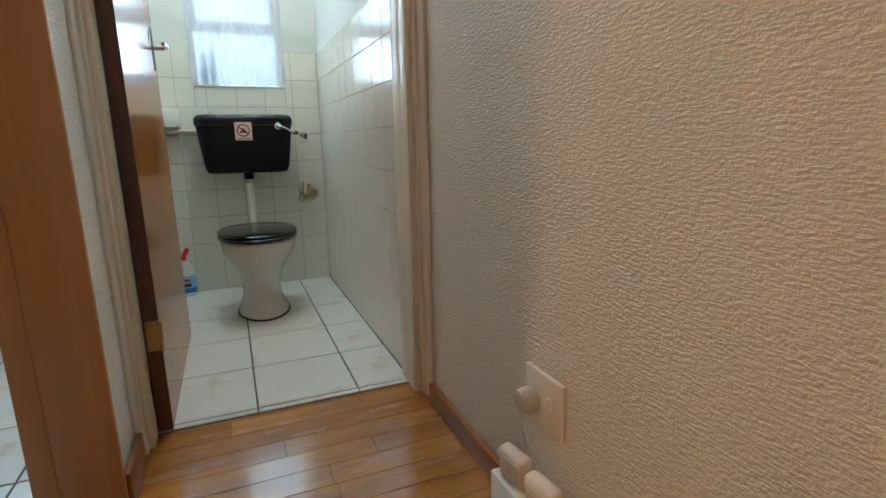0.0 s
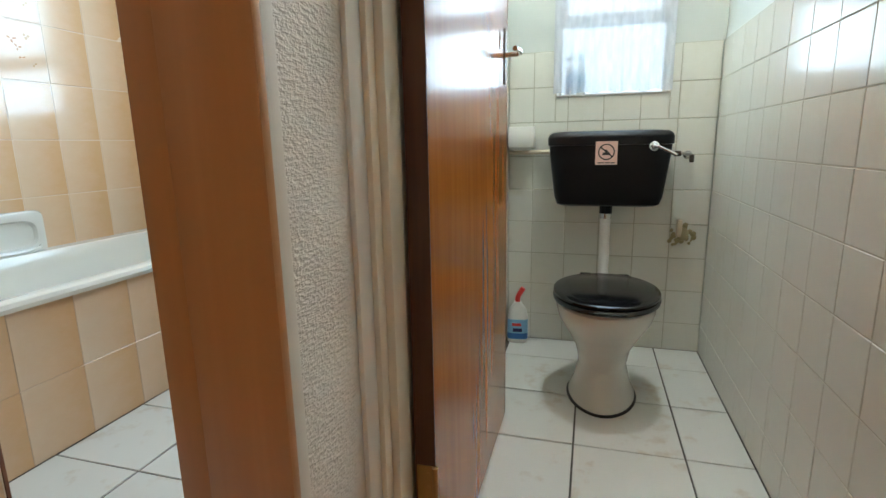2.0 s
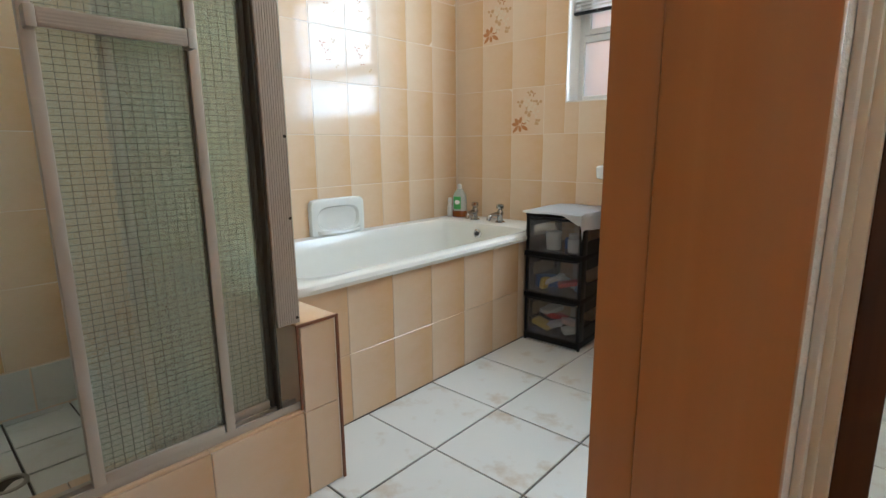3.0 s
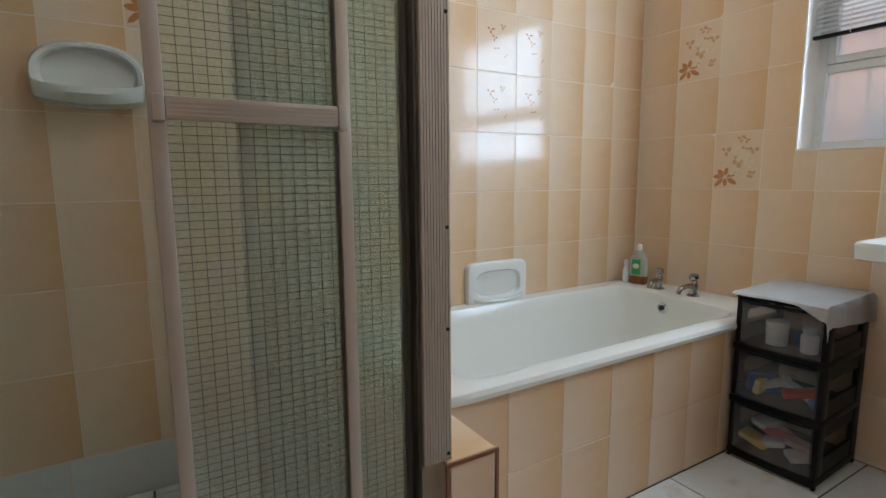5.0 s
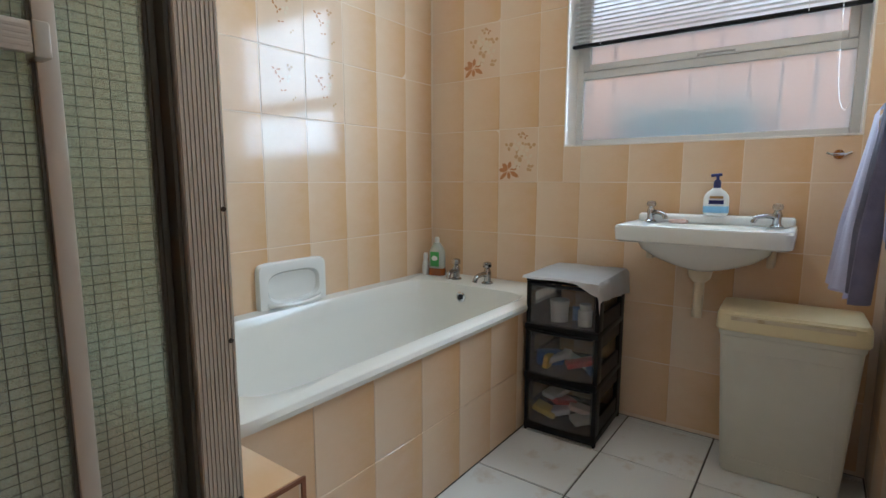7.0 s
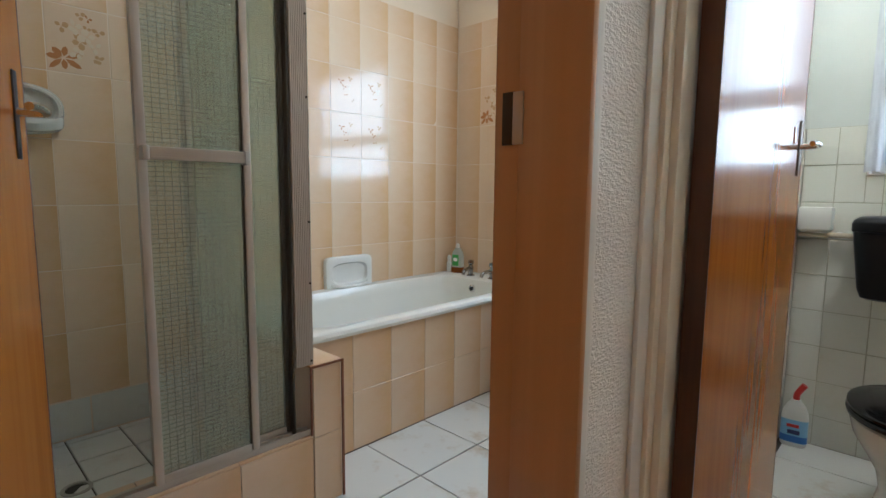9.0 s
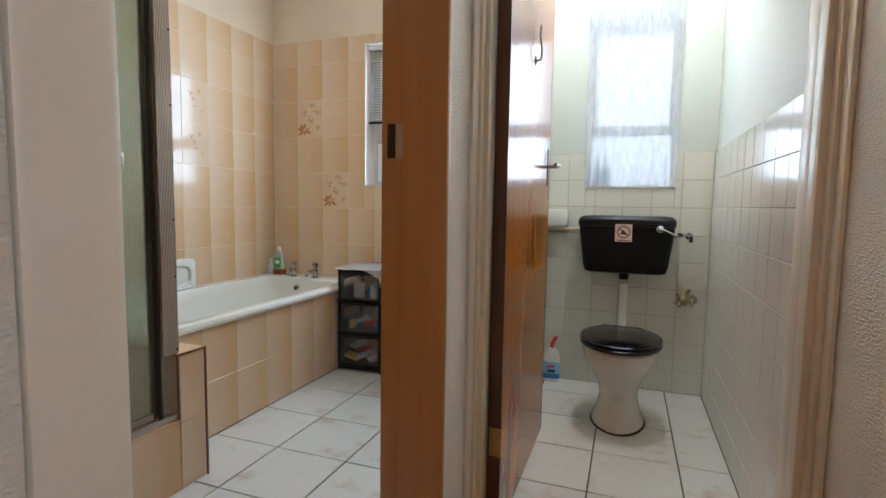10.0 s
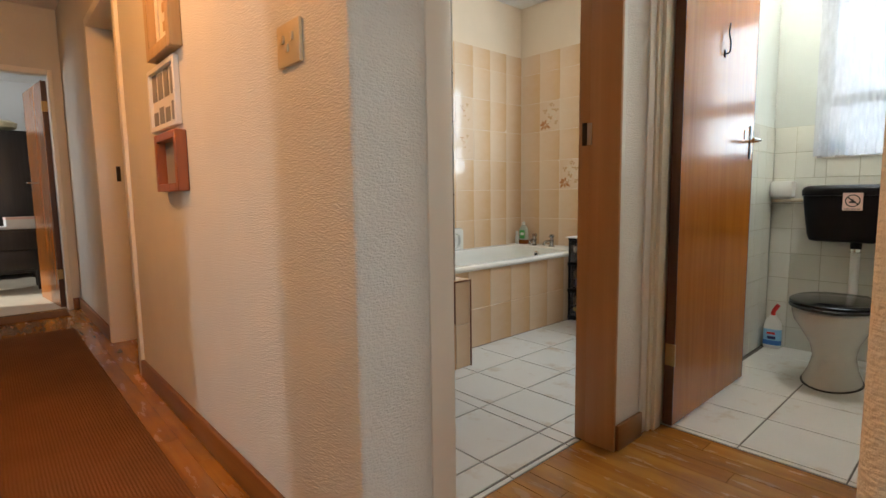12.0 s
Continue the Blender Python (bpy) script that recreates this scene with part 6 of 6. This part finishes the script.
def flower_tile(parent, m, small=False):
    """A pale tile with a spray of brown blossoms in slight relief."""
    t = tile(parent, "flower", FLOWER_GLAZE, 0.2025, 0.247, 0.008, m)
    rnd = random.Random(8)
    for group, material in enumerate((PETAL, PETAL_PALE, LEAF_PALE) if small else (PETAL, PETAL_PALE, LEAF_PALE)):
        bm = B()
        blooms = {0: [(-0.050, -0.070, 0.056, 7), (0.036, 0.088, 0.017, 3)], 1: [(-0.052, 0.045, 0.026, 3), (0.012, 0.094, 0.020, 3), (0.068, 0.045, 0.022, 3), (0.005, -0.002, 0.034, 4), (0.062, -0.060, 0.022, 4), (0.03, 0.048, 0.018, 3)],
                  2: [(0.03, 0.02, 0.034, 4), (-0.01, 0.05, 0.026, 4), (0.055, -0.015, 0.026, 3), (-0.005, -0.045, 0.028, 4)]}[group]
        if small:
            blooms = {0: [(-0.035, 0.045, 0.022, 3), (-0.012, 0.012, 0.018, 3), (-0.002, -0.028, 0.015, 2)], 1: [(0.03, 0.065, 0.016, 3), (0.048, -0.05, 0.014, 2)], 2: [(0.02, 0.02, 0.02, 3)]}[group]
        for x, z, r, n in blooms:
            for k in range(n):
                a = 2 * math.pi * (k + rnd.uniform(-0.18, 0.18)) / n + 0.4
                c, s = math.cos(a), math.sin(a)
                l, w = r * rnd.uniform(0.75, 1.2), r * (rnd.uniform(0.16, 0.24) if group == 0 else rnd.uniform(0.26, 0.42))
                pts = [(0.10, 0), (0.45, -1), (0.8, -0.8), (1.0, 0), (0.8, 0.8), (0.45, 1)]
                vs = [bm.verts.new((x + l * p * c - w * q * s, -0.0083 - 0.0002 * group, z + l * p * s + w * q * c)) for p, q in pts]
                vb = [bm.verts.new((v.co.x, -0.0078, v.co.z)) for v in vs]
                bm.faces.new(vs)
                for i in range(6):
                    bm.faces.new((vs[i], vs[(i + 1) % 6], vb[(i + 1) % 6], vb[i]))
        part("blossom", bm, material, t, "", False)


FLOWERS_N = {(1, 6), (2, 4)}
FLOWERS_W = [(2.2425, 2.448, 1.639), (2.448, 2.6535, 1.639), (2.2425, 2.448, 1.389), (2.448, 2.6535, 1.389)]
for i, j in FLOWERS_N:
    flower_tile(wall_north, on_north(sum(ncols[i]) / 2, sum(rows[j]) / 2))
for a, b, zc in FLOWERS_W:
    flower_tile(wall_west, on_west((a + b) / 2, zc), True)
wskip = {(i, j) for i, u in enumerate(wcols) for j, v in enumerate(rows) for a, b, zc in FLOWERS_W if u[0] < (a + b) / 2 < u[1] and v[0] < zc < v[1]}
srows = [(0.242, 0.514)] + [r for r in rows if r[0] > 0.5]
sskip = {(i, j) for i, u in enumerate(scols) for j, v in enumerate(srows) if u[0] < 1.115 < u[1] and v[0] < 1.64 < v[1]}
for i, j in sskip:
    flower_tile(wall_west, on_west(sum(scols[i]) / 2, sum(srows[j]) / 2))
tile_wall(wall_north, "peach", PEACH, on_north, ncols, rows, skip=FLOWERS_N, holes=[(BWIN[0], BWIN[1], BWIN[2], BWIN[3])])
tile_wall(wall_west, "peach", PEACH, on_west, wcols, rows, skip=wskip, holes=[(1.5, 3.3, 0.0, 0.50)])
tile_wall(wall_west, "peach", PEACH, on_west, scols, srows, skip=sskip)
tile_wall(wall_middle, "peach", PEACH, on_east_of(BATH_E), cells(1.74, NORTH - 0.008, NORTH - 20 * PW, PW), rows)
wrows = cells(0.0, WTOP, WTOP - 10 * WP, WP)
tile_wall(wall_north_wc, "white", WHITE_TILE, on_north, cells(WC_W, EAST, EAST - 10 * WP, WP), wrows, joint=0.003, holes=[(WWIN[0], WWIN[1], WWIN[2], 1.5)])
tile_wall(wall_east_wc, "white", WHITE_TILE, on_east_of(EAST), cells(1.735, NORTH - 0.008, NORTH - 12 * WP, WP), wrows, joint=0.0022)
tile_wall(wall_middle_wc, "white", WHITE_TILE, on_west_of(WC_W), cells(1.735, NORTH - 0.008, NORTH - 12 * WP, WP), wrows, joint=0.003)

FP = 0.335
tile_wall(floor_wc, "floor", FLOOR_TILE, on_floor(0.0), cells(WC_W, EAST, 0.074, FP), cells(1.702, NORTH, 2.371, FP), joint=0.006)
tile_wall(floor_wc, "floor", FLOOR_TILE, on_floor(0.0), cells(WC_W, EAST, 0.074, FP), [(1.673, 1.700)], joint=0.004)
tile_wall(floor_bath, "floor", FLOOR_TILE, on_floor(0.0), cells(-1.53, BATH_E, -1.197, FP), cells(1.30, NORTH, 2.233, FP), joint=0.006)
tile_wall(floor_bath, "floor", FLOOR_TILE, on_floor(0.0), cells(-1.30, BATH_E, -1.197, FP), cells(0.41, 1.30, 2.233, FP), joint=0.006)

tile_wall(floor_bath, "floor", FLOOR_TILE, on_floor(0.0), [(-0.396, -0.373)], cells(0.492, 1.30, 2.233, FP), joint=0.004)

# bath side panel, low wall, shower step, shower floor
tile_wall(panel_bed, "peach", PEACH, on_west_of(-1.5305), cells(1.63, NORTH, NORTH - 20 * PW, PW), [(0.0, 0.25), (0.25, 0.498)], joint=0.001)
tile_wall(ledge, "peach", PEACH, on_west_of(-1.304), [(1.506, 1.615)], [(0.0, 0.25), (0.25, 0.492)])
tile_wall(ledge, "peach", PEACH, lambda u, v: pose(u, 1.616, v, 0, 0, 180), [(-1.5305, -1.312)], [(0.0, 0.25), (0.25, 0.492)])
tile_wall(ledge, "peach", PEACH, on_floor(0.502), cells(WEST, -1.306, -1.306 - 5 * PH, PH), [(1.498, 1.622)])
tile_wall(curb, "peach", PEACH, on_west_of(-1.304), cells(0.41, 1.504, 1.504 - 6 * PH, PH), [(0.0, 0.254)])
tile_wall(curb, "peach", PEACH, on_floor(0.2635), [(-1.42, -1.304)], cells(0.41, 1.50, 1.50 - 6 * PH, PH))
trim_bm = box(B(), -1.3045, -1.2995, 1.617, 1.625, 0.0, 0.5025)
box(trim_bm, -1.3045, -1.2995, 1.494, 1.617, 0.4945, 0.5025)
box(trim_bm, -1.3045, -1.2995, 1.494, 1.4995, 0.2645, 0.4945)
part("edge_trim", trim_bm, RUST_BROWN, ledge, "dark brown tile edge", False)
tile_wall(shower_floor, "shower", SHOWER_TILE, on_floor(0.0815), cells(WEST, -1.422, -2.050, 0.186), cells(0.41, 1.503, 0.788, 0.187), joint=0.007)
tile_wall(wall_west, "base", SHOWER_TILE, on_west, cells(0.402, 1.503, 0.452, 0.31), [(0.082, 0.240)], joint=0.004)

# strip floor
plank_meshes = {}
random.seed(4)


def planks(x0, x1, y0, y1, w=0.085):
    y = y0
    while y < y1 - 0.004:
        h = min(w, y1 - y)
        x = x0 - random.uniform(0, 0.9)
        while x < x1:
            n = random.choice((0.9, 1.2, 1.6))
            a, b = max(x, x0), min(x + n, x1)
            if b - a > 0.02:
                key = (round(b - a, 3), round(h, 3))
                if key not in plank_meshes:
                    plank_meshes[key] = tile_mesh("plank", key[0] - 0.0011, key[1] - 0.0011, 0.006, PLANK, 0.0007)
                ob = new("plank", plank_meshes[key])
                ob.matrix_basis = pose((a + b) / 2, y + h / 2, -0.006, -90) @ pose(0, 0, 0, random.uniform(-0.45, 0.45), 0, random.uniform(-0.06, 0.06))
                ob.parent = floor_hall
            x += n
        y += w


planks(-0.370, LOBBY_E, HALL_N, 1.663)
planks(HALL_END - 0.1, 2.6, HALL_S, HALL_N)
planks(-3.37, DOOR_4, HALL_N, 0.40)
